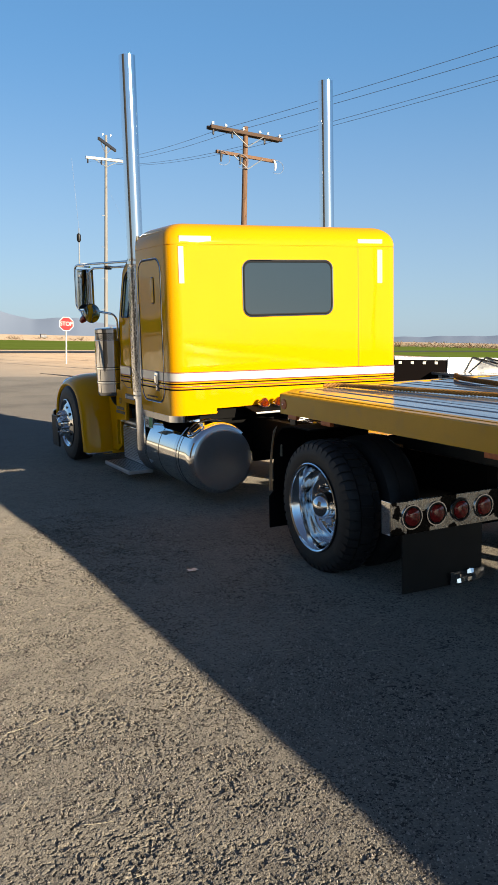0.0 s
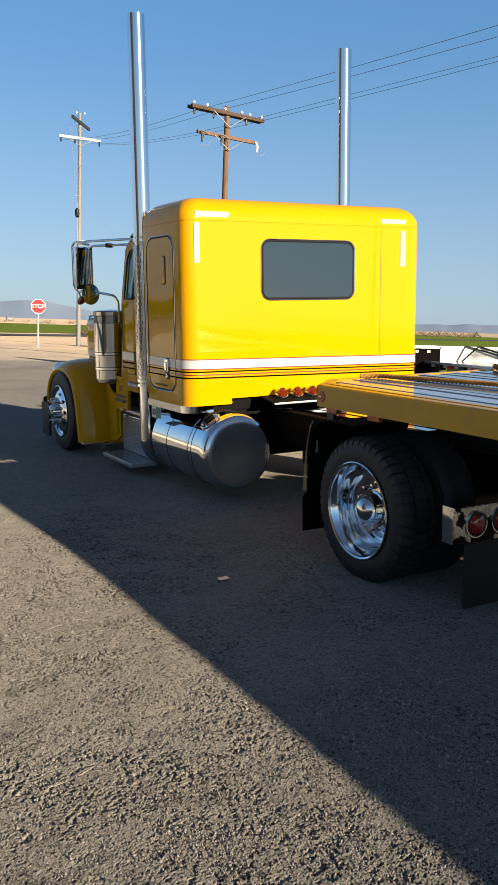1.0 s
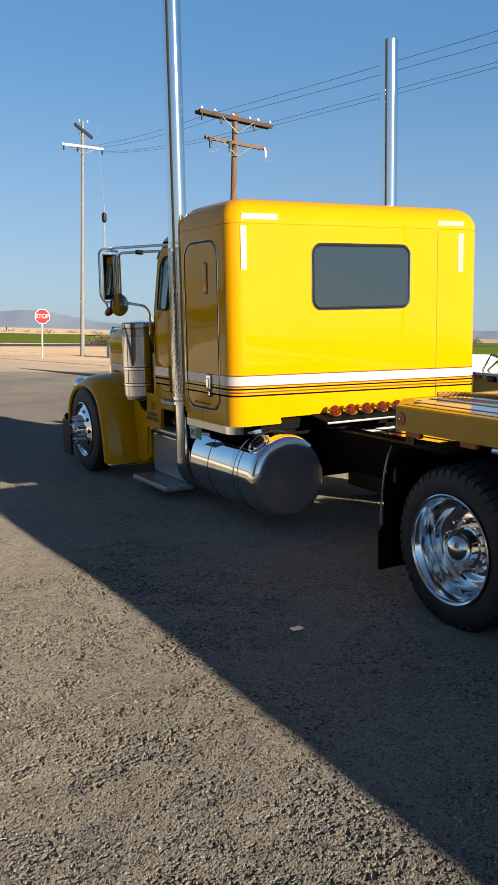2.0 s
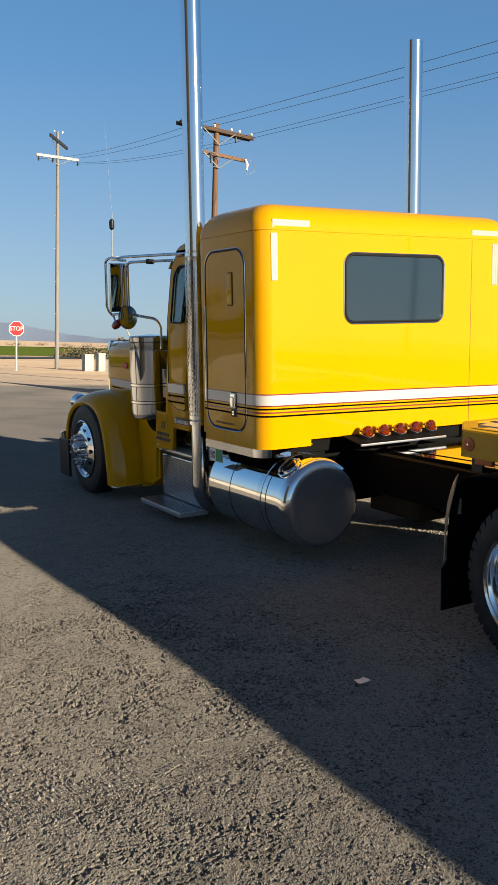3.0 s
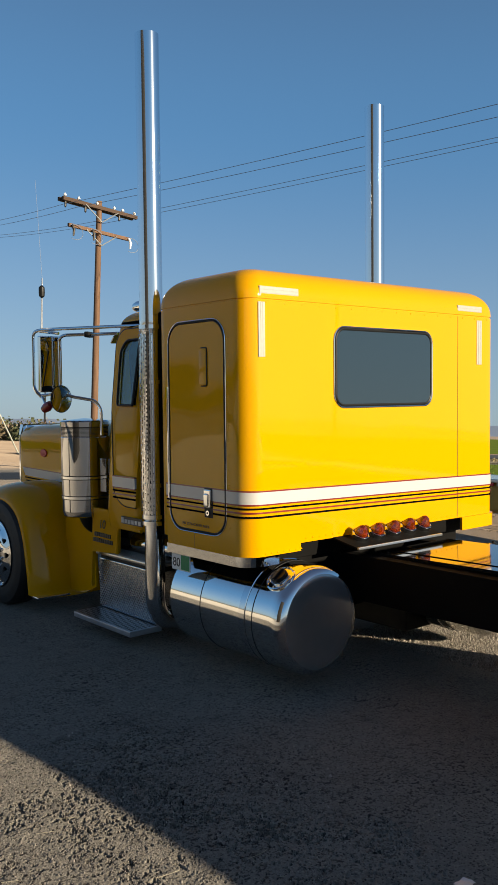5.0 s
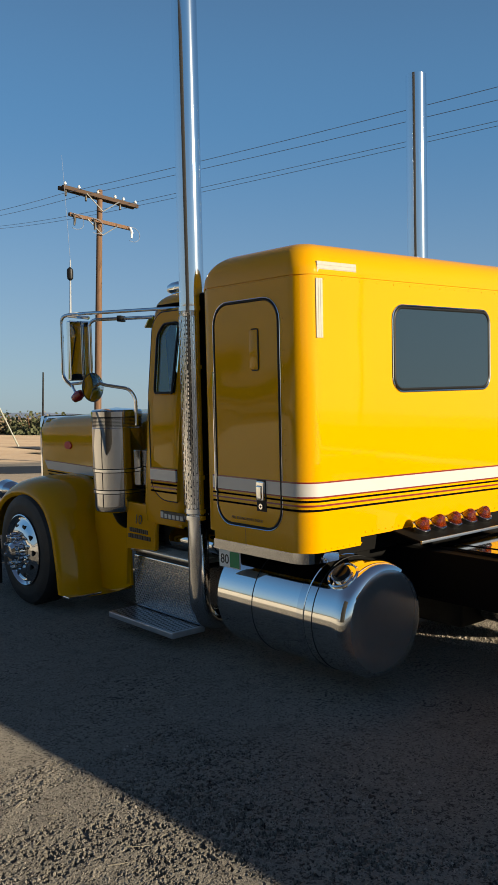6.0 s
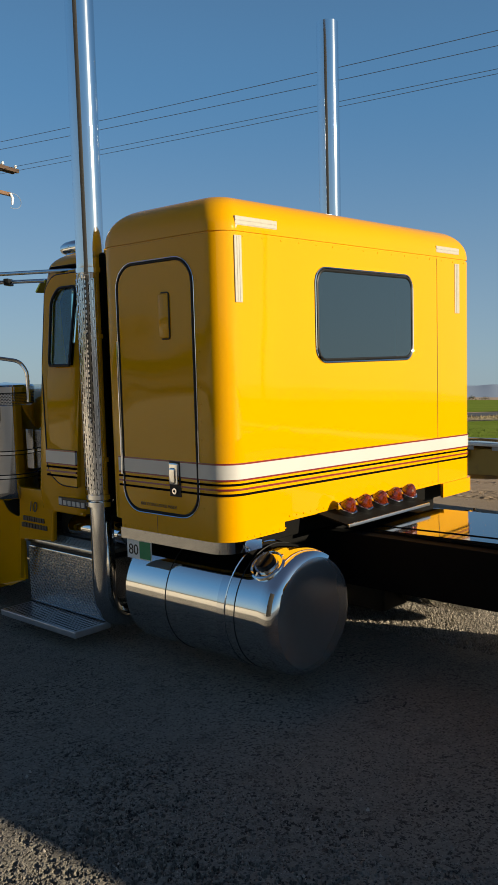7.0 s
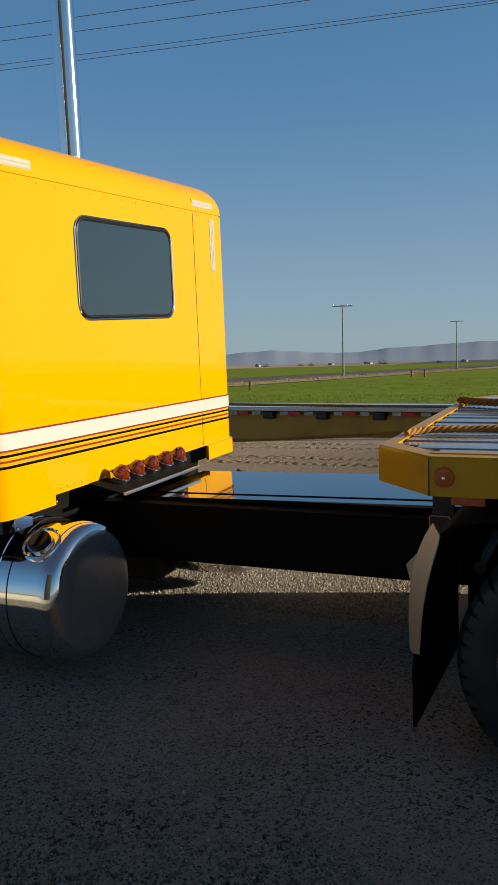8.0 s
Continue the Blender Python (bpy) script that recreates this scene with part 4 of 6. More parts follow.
def air_cleaner(side):
    x, y = 4.415 + side * 1.105, 9.80
    m = pose(x, y, 0)
    ob = part("air_cleaner", lathe([(0, 0.835), (0.17, 0.835), (0.185, 0.845), (0.192, 0.87), (0.192, 1.475), (0.188, 1.48), (0.188, 1.555), (0.195, 1.56), (0.195, 1.60), (0.185, 1.612), (0.0, 1.63)], 56, m), CANISTER, truck, "chrome air cleaner canister")
    for z in (1.155, 0.995):
        part("band", lathe([(0.192, -0.011), (0.1965, -0.010), (0.1965, 0.010), (0.192, 0.011)], 48, pose(x, y, z)), CHROME, ob)
        part("band_gap", lathe([(0.1915, -0.017), (0.1935, -0.016), (0.1935, 0.016), (0.1915, 0.017)], 48, pose(x, y, z)), PLASTIC, ob)
    bm = bmesh.new()
    n, nz = 60, 7
    for k in range(n):
        for i in range(nz):
            a = 2 * math.pi * (k + 0.5 * (i % 2)) / n
            z = 1.485 + i * 0.0105
            box(-0.006, 0.006, 0.187, 0.190, z, z + 0.006, bm=bm, m=pose(x, y, 0) @ Matrix.Rotation(a, 4, "Z"))
    part("intake_screen", bm, PLASTIC, ob)
    part("rim_line", lathe([(0.1885, 1.558), (0.1955, 1.558), (0.1955, 1.562), (0.1885, 1.562)], 48, pose(x, y, 0)), PLASTIC, ob)
    part("canister_seam", box(-0.003, 0.003, 0.190, 0.1935, 0.88, 1.47, m=pose(x, y, 0) @ Matrix.Rotation(radians(110) if side < 0 else radians(-110), 4, "Z")), PLASTIC, ob)
    part("bracket", box(x - side * 0.16 - 0.02, x - side * 0.16 + 0.02, y - 0.32, y - 0.1, 1.02, 1.30, 0.01), CHROME, ob)
    part("intake_pipe", tube(bend([(x, y, 0.86), (x - side * 0.05, y, 0.75), (x - side * 0.25, y, 0.72)], 0.06), 0.07, 16), PLASTIC, ob)
    return ob


for s in (-1, 1):
    air_cleaner(s)

# battery box with tread plate and steps
bat = part("battery_box", box(3.36, 3.80, 8.86, 9.70, 0.10, 0.50, 0.012), TREAD_PLATE, truck, "aluminium tread plate battery box")
part("box_lid", box(3.335, 3.80, 8.85, 9.715, 0.53, 0.56, 0.008), BRUSHED, bat)
part("lid_gap", box(3.375, 3.80, 8.87, 9.69, 0.498, 0.532), CHASSIS, bat)
part("step_plate", box(3.12, 3.40, 8.86, 9.70, 0.052, 0.095, 0.008), STEP_METAL, bat, "tread plate step")
bm = bmesh.new()
for i in range(26):
    for j in range(8):
        box(3.141 + j * 0.031, 3.164 + j * 0.031, 8.885 + i * 0.031, 8.901 + i * 0.031, 0.0945, 0.0958, bm=bm)
tagged(part("tread_holes", bm, CHASSIS, bat, "dark punched holes"), kind="stuff")


def lozenges(parent, place, nu, nv, du, dv):
    bm = bmesh.new()
    for i in range(nu):
        for j in range(nv):
            t = 1 if (i + j) % 2 else -1
            box(-0.0085, 0.0085, -0.0025, 0.0025, -0.002, 0.0022, bm=bm, m=place(i * du, j * dv) @ Matrix.Rotation(radians(45 * t), 4, "Z"))
    tagged(part("tread_pattern", bm, BRUSHED, parent), kind="stuff")


lozenges(bat, lambda u, v: turned(3.359, 8.89 + u, 0.125 + v, "x"), 45, 20, 0.018, 0.0185)
lozenges(bat, lambda u, v: pose(3.35 + v, 8.88 + u, 0.5615), 45, 9, 0.018, 0.0185)
part("air_tank", lathe([(0, -0.32), (0.05, -0.31), (0.07, -0.28), (0.07, 0.28), (0.05, 0.31), (0, 0.32)], 28, turned(3.42, 8.92, 0.68, "y")), CHROME, truck, "chrome air tank")
part("cab_boot", box(3.345, 5.43, 8.47, 8.85, 0.80, 2.40, 0.03), SHADE_BLACK, truck)
part("cab_sill", box(3.58, 5.25, 8.45, 9.60, 0.48, 0.84, 0.01), CHASSIS, truck)

# ---- mirrors ----
def mirror(side):
    X = lambda x: x if side < 0 else 8.83 - x
    bm = tube(bend([(X(3.375), 8.98, 2.325), (X(3.00), 9.90, 2.335), (X(2.965), 9.98, 2.32), (X(2.965), 9.98, 1.86), (X(3.0), 9.92, 1.80)], 0.05), 0.013, 10)
    tube(bend([(X(3.36), 9.345, 2.285), (X(3.10), 9.72, 2.285), (X(3.075), 9.76, 2.26), (X(3.075), 9.76, 1.86), (X(3.12), 9.68, 1.805), (X(3.24), 9.50, 1.77), (X(3.27), 9.46, 1.70), (X(3.27), 9.46, 1.50)], 0.05), 0.013, 10, bm)
    tube([(X(2.99), 9.92, 2.325), (X(3.075), 9.76, 2.30)], 0.012, 8, bm)
    tube([(X(3.0), 9.92, 1.815), (X(3.09), 9.74, 1.83)], 0.012, 8, bm)
    tube([(X(3.0), 9.92, 1.81), (X(2.985), 9.83, 1.74)], 0.010, 8, bm)
    ob = part("mirror_frame", bm, CHROME, truck, "chrome west-coast mirror bracket")
    mm = pose(X(3.035), 9.84, 2.06, 0, 0, side * 1)
    part("mirror_housing", box(-0.098, 0.098, -0.022, 0.022, -0.222, 0.222, 0.012, m=mm), CHROME, ob)
    part("mirror_glass", box(-0.091, 0.091, -0.026, -0.02, -0.214, 0.214, 0.002, m=mm), MIRROR, ob)
    mc = pose(X(3.05), 9.70, 1.785, 0, 0, -side * 14) @ Matrix.Diagonal((1.2, 1.0, 1.2, 1))
    part("convex_mirror", lathe([(0, -0.035), (0.06, -0.03), (0.088, 0.0), (0.09, 0.006), (0.086, 0.010)], 28, mc @ pose(0, 0, 0, 90, 0, 0)), PLASTIC, ob, "round convex spot mirror")
    part("convex_glass", lathe([(0.086, 0.008), (0.05, 0.020), (0.0, 0.026)], 28, mc @ pose(0, 0, 0, 90, 0, 0)), MIRROR, ob)
    part("marker_lamp", lathe([(0.0, -0.05), (0.03, -0.045), (0.04, 0.0), (0.03, 0.04), (0.0, 0.05)], 16, pose(X(2.985), 9.80, 1.725, 60, 0, 20)), RED_LENS, ob, "amber red marker lamp")
    part("arm_clamp", box(-0.045, 0.045, -0.018, 0.018, -0.022, 0.022, 0.006, m=pose(X(3.22), 9.545, 2.283, 0, 0, side * -35)), PLASTIC, ob)
    if side < 0:
        part("antenna", rod((3.0, 9.90, 2.33), (3.015, 9.90, 2.74), 0.009, 0.005, 8), GALV, ob)
        part("whip", rod((3.015, 9.90, 2.74), (2.975, 9.90, 3.50), 0.0014, 0.0009, 6), WIRE, ob, "thin dark whip antenna")
        part("antenna_coil", lathe([(0.006, 0), (0.022, 0.015), (0.024, 0.04), (0.024, 0.07), (0.022, 0.085), (0.006, 0.10)], 14, pose(3.009, 9.90, 2.585)), PLASTIC, ob)


mirror(-1)
mirror(1)

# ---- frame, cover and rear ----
part("frame_rail", box(4.0, 4.09, 4.30, 12.0, 0.50, 0.74, 0.004), SHADE_BLACK, truck)
part("frame_rail", box(4.77, 4.85, 4.30, 12.0, 0.50, 0.74, 0.01), CHASSIS, truck)
cover = part("frame_cover", slab([(4.205, 7.36, 0.762), (4.85, 7.36, 0.762), (4.85, 5.52, 0.792), (4.205, 5.52, 0.792)], (0, 0, -0.012)), BLACK, truck, "gloss black frame cover plate")
part("cover_lip", slab([(4.095, 7.36, 0.757), (4.185, 7.36, 0.757), (4.185, 5.52, 0.787), (4.095, 5.52, 0.787)], (0, 0, -0.02)), BLACK, cover, "gloss black lip beside the cover plate")
part("side_panel", box(3.985, 3.997, 5.30, 7.60, 0.445, 0.745, 0.004), SHADE_BLACK, truck)
part("side_panel", box(4.81, 4.83, 5.30, 7.60, 0.50, 0.735, 0.004), SHADE_BLACK, truck)
part("drive_axle", rod((3.2, 5.04, 0.44), (5.63, 5.04, 0.325), 0.09, seg=18), CHASSIS, truck)
part("axle_housing", lathe([(0, -0.2), (0.14, -0.16), (0.22, 0), (0.14, 0.16), (0, 0.2)], 20, turned(4.415, 5.05, 0.45, "y")), CHASSIS, truck)
part("engine_block", box(4.0, 4.83, 8.6, 11.6, 0.30, 1.2, 0.03), CHASSIS, truck)
# plain dark block added to cover lit ground beyond the frame
part("tool_box", box(4.92, 5.62, 7.80, 8.50, -0.02, 0.40, 0.02), CHASSIS, truck)
part("gearbox", box(4.15, 4.68, 7.95, 8.60, 0.22, 0.60, 0.04), SHADE_BLACK, truck)
# block added between the wheels to stop sunlight passing under the frame
part("suspension_beam", box(3.98, 5.02, 5.20, 5.60, 0.05, 0.48, 0.03), SHADE_BLACK, truck)
# amber lamps on a slanted bar behind the sleeper
bar = part("lamp_bar", slab([(3.86, 7.54, 0.866), (4.76, 7.54, 0.866), (4.76, 7.35, 0.812), (3.90, 7.35, 0.812)], (0, 0, -0.012)), SHADE_BLACK, truck, "dark slanted lamp bar")
part("bar_edge", box(3.90, 4.76, 7.335, 7.349, 0.796, 0.814, 0.003), BRUSHED, bar, "pale front edge")
for k in range(5):
    m = pose(4.04 + 0.161 * k, 7.455, 0.866, 30, 0, 0) @ Matrix.Scale(1.18, 4)
    part("amber_lamp", lathe([(0.040, 0.010), (0.0415, 0.019), (0.038, 0.032), (0.024, 0.054), (0.011, 0.064), (0.0, 0.067)], 11, m), AMBER, bar, "amber cone lamp", smooth=0)
    part("lamp_bulb", lathe([(0.0, 0.006), (0.030, 0.008), (0.012, 0.022), (0.010, 0.038), (0.0, 0.042)], 10, m), CHROME, bar)
    part("lamp_bezel", lathe([(0.050, -0.014), (0.053, 0.010), (0.051, 0.016), (0.044, 0.017), (0.044, 0.0)], 24, m), CHROME, bar)
# quarter fender ahead of the drive wheels
for s in (-1,):
    X = lambda d: 4.415 + s * d
    prof = [(5.10, 0.955), (5.38, 0.955), (5.50, 0.93), (5.575, 0.87), (5.615, 0.78), (5.638, 0.62), (5.644, 0.44), (5.645, 0.40), (5.645, 0.165)]
    qf = part("quarter_fender", sheet([[(X(d), y, z) for d in (1.262 if z > 0.41 else 1.30, 1.1, 0.85, 0.45)] for y, z in prof], thick=0.01), SHADE_BLACK, truck, "black quarter fender")
    outer = [(5.548, 0.945), (5.577, 0.899), (5.602, 0.84), (5.623, 0.768), (5.637, 0.666), (5.641, 0.57), (5.639, 0.47), (5.633, 0.452)]
    inner = [(5.544, 0.90), (5.552, 0.862), (5.569, 0.805), (5.590, 0.725), (5.607, 0.635), (5.616, 0.56), (5.622, 0.475), (5.624, 0.452)]
    part("fender_edge", sheet([[(X(1.263), y + 0.0235, z - 0.012), (X(1.312), v - 0.006, w)] for (y, z), (v, w) in zip(outer, inner)], thick=0.005), FENDER_EDGE, qf, "tan bright edge strip", smooth=60)
    part("edge_bracket", slab([(X(1.215), 5.683, 0.757), (X(1.215), 5.648, 0.797), (X(1.215), 5.60, 0.80), (X(1.215), 5.60, 0.70), (X(1.215), 5.655, 0.697), (X(1.215), 5.668, 0.70)], (0.012, 0, 0)), FENDER_EDGE, qf, "tan plate bracket")
    part("warning_label", box(3.970, 3.9795, 5.67, 5.765, 0.675, 0.765, 0.001), DARK_TEXT, truck, "small black label with pale border")
    part("label_border", ring_of(rounded(5.672, 5.763, 0.677, 0.763, 0.006, 2), lambda u, v: (3.970, u, v), 0.003, 4), TAPE, truck)
    part("fender_bracket", rod((X(0.40), 5.45, 0.70), (X(1.0), 5.45, 0.70), 0.025, seg=12), CHASSIS, qf)
# rear light bar and mud flaps
tail = part("tail_light_bar", box(3.205, 5.625, 4.24, 4.26, 0.392, 0.600, 0.004), WORN_CHROME, truck, "worn chrome light bar")
part("bar_end", box(3.205, 3.215, 4.26, 4.35, 0.392, 0.600, 0.003), CHROME, tail)
part("bar_end", box(5.615, 5.625, 4.26, 4.35, 0.392, 0.600, 0.003), CHROME, tail)
part("bar_support", box(3.35, 5.48, 4.26, 4.36, 0.44, 0.54, 0.01), CHASSIS, tail)
for k in range(4):
    for x in (3.352 + 0.188 * k, 5.478 - 0.188 * k):
        m = turned(x, 4.24, 0.498, "y")
        part("tail_lamp", lathe([(0.058, -0.004), (0.056, 0.012), (0.04, 0.02), (0.0, 0.023)], 28, m), RED_LENS, tail, "red round tail lamp")
        part("lamp_grommet", lathe([(0.070, -0.002), (0.069, 0.010), (0.06, 0.012), (0.058, 0.0)], 28, m), CHASSIS, tail)
        part("lamp_bezel", lathe([(0.079, -0.002), (0.077, 0.008), (0.070, 0.008), (0.070, 0.0)], 28, m), CHROME, tail)
for x in (3.30, 4.90):
    fl = part("mud_flap", box(x, x + 0.63, 4.262, 4.274, 0.008, 0.42, 0.003), FLAP, truck, "black rubber mud flap")
    rows = [[(x + 0.36 + 0.027 * i, 4.252 - 0.030 * abs(noise.noise((i * 0.9, j * 1.7, x))), 0.018 + 0.026 * j + 0.006 * noise.noise((i * 0.5, 3.1, x))) for i in range(11)] for j in range(4)]
    part("flap_weight", sheet(rows, thick=0.004), CHROME, fl, "crumpled chrome flap weight", smooth=15)

# permit stickers
sticker = part("permit_plate", box(SX0 + 0.02, SX0 + 0.026, 8.155, 8.362, 0.632, 0.745, 0.001), SIGN_WHITE, truck, "white and green permit stickers")
part("green_sticker", box(SX0 + 0.016, SX0 + 0.0198, 8.16, 8.25, 0.64, 0.737), SIGN_GREEN, sticker)


def lettering(name, words, size, m, material, parent, depth=0.001, shear=0.0, squeeze=1.0):
    cu = bpy.data.curves.new(name, "FONT")
    cu.body, cu.size, cu.extrude, cu.align_x, cu.align_y, cu.shear = words, size, depth, "CENTER", "CENTER", shear
    tmp = bpy.data.objects.new(name, cu)
    scene.collection.objects.link(tmp)
    me = bpy.data.meshes.new_from_object(tmp.evaluated_get(bpy.context.evaluated_depsgraph_get()))
    bpy.data.objects.remove(tmp)
    ob = new(name, me)
    me.materials.clear()
    me.materials.append(material)
    me.transform(Matrix.Translation(-BASES[parent.name]) @ m @ Matrix.Diagonal((squeeze, 1, 1, 1)))
    ob.parent = parent
    BASES[ob.name] = BASES[parent.name]
    return ob


LEFT = lambda x, y, z: pose(x, y, z, 90, 0, -90)
lettering("lettering", "80", 0.085, LEFT(SX0 + 0.0185, 8.305, 0.682), DARK_TEXT, sticker)
lettering("lettering", "FIRE EXTINGUISHER INSIDE", 0.024, LEFT(SX0 - 0.0045, 8.05, 0.965), DARK_TEXT, sleeper, shear=0.2)

# ---- flatbed trailer ----
trailer = thing("flatbed_trailer", (4.415, 0.0, 0.0), "yellow flatbed trailer with grey plank deck", "trailer")
TX0, TX1, TY1, TY0 = 3.20, 5.63, 5.85, -6.5
ZT, ZB = 1.165, 1.02
edge = [(TX0, TY0), (TX0, 5.595), (3.455, TY1), (8.83 - 3.455, TY1), (TX1, 5.595), (TX1, TY0)]
bm = bmesh.new()
inner_edge = [(x + (0.06 if x < 4.4 else -0.06), y - (0.06 if y > 0 else -0.06)) for x, y in edge]
rows = [[(x, y, z) for x, y in e] for e, z in ((inner_edge, ZB), (edge, ZB), (edge, ZT - 0.008), ([(x + (0.006 if x < 4.4 else -0.006), y - 0.006) for x, y in edge], ZT), (inner_edge, ZT), (inner_edge, ZB + 0.005))]
part("side_rail", sheet(rows, bm, close=True), TRAILER_YELLOW, trailer, "yellow painted steel edge rail")
part("rail_cap", box(TX0 + 0.07, TX0 + 0.11, TY0, 5.60, ZT - 0.03, ZT + 0.003), TRAILER_YELLOW, trailer)
k, x = 0, TX0 + 0.115
while x < TX1 - 0.12:
    front = min(TY1 - 0.07, 5.53 + (x - TX0 - 0.05)) if x < 4.4 else min(TY1 - 0.07, 5.53 + (TX1 - x - 0.10))
    part("plank", box(x, x + 0.083, TY0 + 0.05, front, ZT - 0.035, ZT - 0.004 + 0.003 * math.sin(k * 2.3), 0.006, seg=1), DECK, trailer)
    x += 0.10
    k += 1
part("subframe", box(3.9, 4.93, TY0, 5.6, 0.93, ZT - 0.04, 0.01), CHASSIS, trailer)
for y in np.arange(-6.0, 5.6, 0.6):
    part("cross_member", box(3.27, 5.56, y, y + 0.06, 1.02, ZT - 0.04), CHASSIS, trailer)
part("main_beam", box(3.85, 3.97, TY0, 5.0, 0.78, 1.02, 0.01), CHASSIS, trailer)
part("main_beam", box(4.86, 4.98, TY0, 5.0, 0.78, 1.02, 0.01), CHASSIS, trailer)
m = turned(TX0, 5.54, 1.09, "x")
part("side_reflector", lathe([(0.038, 0), (0.036, 0.006), (0.012, 0.008), (0.008, 0.011), (0.0, 0.011)], 24, m), ORANGE_LENS, trailer, "round orange reflector")
part("reflector_bolt", lathe([(0.007, 0.008), (0.006, 0.014), (0.0, 0.015)], 8, m), CHROME, trailer)
part("corner_seam", box(TX0 - 0.0015, TX0 + 0.004, 5.592, 5.597, ZB, ZT - 0.006), DARK_TEXT, trailer)
for y in (5.40, 4.95, 3.35):
    part("marker_lamp", box(TX0 + 0.02, TX0 + 0.05, y, y + 0.12, ZB - 0.035, ZB - 0.002, 0.004), ORANGE_LENS, trailer, "orange marker lamp")
part("lamp_bracket", box(3.28, 3.30, 5.52, 5.60, 0.93, 1.02, 0.003), CHASSIS, trailer)

for x in (3.62, 5.21):
    leg = part("landing_leg", box(x - 0.06, x + 0.06, 2.40, 2.52, 0.05 if x < 4 else -0.03, 1.03, 0.01), CHASSIS, trailer)
    part("sand_shoe", box(x - 0.14, x + 0.14, 2.32, 2.60, 0.004 if x < 4 else -0.09, 0.055 if x < 4 else -0.03, 0.008), CHASSIS, leg)
for y in (-5.6, -4.4):
    for x, s in ((3.22, -1), (5.61, 1)):
        z = 0.50 if s < 0 else 0.40
        wheel = part("wheel", lathe([(0.0, -0.06), (0.27, -0.05), (0.30, 0.0), (0.46, 0.0), (0.50, -0.06), (0.50, -0.22), (0.46, -0.27), (0.0, -0.27)], 36, turned(x, y, z, "x" if s < 0 else "X")), RUBBER, trailer)
        part("rim", lathe([(0.285, -0.01), (0.27, -0.04), (0.12, -0.03), (0.0, -0.02)], 28, turned(x, y, z, "x" if s < 0 else "X") @ Matrix.Translation((0, 0, 0.012))), GALV, wheel)
    part("axle", rod((3.3, y, 0.50), (5.5, y, 0.40), 0.07, seg=12), CHASSIS, trailer)


def twisted(points, r, turns, bm=None):
    """A three-strand rope along points."""
    bm = bm or bmesh.new()
    pts = [Vector(p) for p in points]
    fine = []
    for a, b in zip(pts, pts[1:]):
        n = max(2, int((b - a).length / 0.012))
        fine += [a.lerp(b, i / n) for i in range(n)]
    fine.append(pts[-1])
    total = 0.0
    strands = [[], [], []]
    for i, p in enumerate(fine):
        way = (fine[min(i + 1, len(fine) - 1)] - fine[max(i - 1, 0)]).normalized()
        side = way.cross(Vector((0, 0, 1))).normalized()
        up = side.cross(way)
        if i:
            total += (p - fine[i - 1]).length
        for s in range(3):
            a = total * turns * 2 * math.pi + s * 2 * math.pi / 3
            strands[s].append(p + r * 0.52 * (math.cos(a) * side + math.sin(a) * up))
    for s in strands:
        tube(s, r * 0.58, 6, bm)
    return bm


rope = thing("rope", (4.0, 5.0, ZT), "thick twisted tan-orange rope lying on the trailer deck", "rope")
part("strand", twisted(bend([(3.70, 5.80, ZT + 0.014), (3.80, 5.74, ZT + 0.016), (3.88, 5.50, ZT + 0.015), (3.95, 5.20, ZT + 0.015), (4.03, 4.90, ZT + 0.015), (4.15, 4.40, ZT + 0.015), (4.28, 3.4, ZT + 0.015), (4.45, 1.6, ZT + 0.015)], 0.12), 0.016, 11), ROPE, rope)
rope_2 = thing("rope", (4.7, 5.0, ZT), "brown twisted rope lying across the trailer deck", "rope")
part("strand", twisted(bend([(5.02, 5.82, ZT + 0.02), (4.86, 5.62, ZT + 0.022), (4.76, 5.30, ZT + 0.022), (4.66, 4.90, ZT + 0.022), (4.60, 4.30, ZT + 0.022), (4.52, 3.0, ZT + 0.022)], 0.12), 0.02, 9), ROPE_DARK, rope_2)

# unit markings on the cab's lower side
lettering("lettering", "10", 0.10, LEFT(3.255, 9.46, 0.80), DARK_TEXT, truck, shear=0.2)
for k, (y, w, z) in enumerate(((9.45, 0.25, 0.718), (9.445, 0.30, 0.672))):
    bm = bmesh.new()
    for i in range(9):
        y0 = y + w / 2 - (i + 0.1) * w / 9
        box(3.250, 3.262, y0 - w / 9 * 0.75, y0, z - 0.015, z + 0.015, bm=bm)
    tagged(part("marking_bar", bm, DARK_TEXT, truck), kind="stuff")
bm = bmesh.new()
for i in range(6):
    y0 = 9.06 - i * 0.046
    box(3.188, 3.204, y0 - 0.032, y0, 0.868, 0.897 + (0.0 if i else 0.012), bm=bm)
tagged(part("name_bar", bm, WHITE, truck), kind="stuff")
part("name_shadow", box(3.194, 3.203, 8.785, 9.068, 0.860, 0.915), DARK_TEXT, truck)

# ---- yard edge ----
# a shadow band on the ground, drawn as a dark sheet with no caster
SHADOW_BAND = mat("painted_shadow_band", (0.022, 0.023, 0.026), 0.75, vary=0.3, scale=1.5, bump=0.2, bump_scale=60.0)
solo("asphalt_patch", slab([(8.7, 36.4, 0.16), (9.2, 33.2, 0.16), (9.9, 28.6, 0.16), (10.6, 27.6, 0.16), (26.0, 26.4, 0.16), (26.0, 30.6, 0.16), (13.0, 31.0, 0.16), (10.6, 31.2, 0.16), (9.7, 33.4, 0.16)], (0, 0, -0.05)), SHADOW_BAND, "dark sheet painted as a shadow band at the yard's edge", "asphalt", "structure")

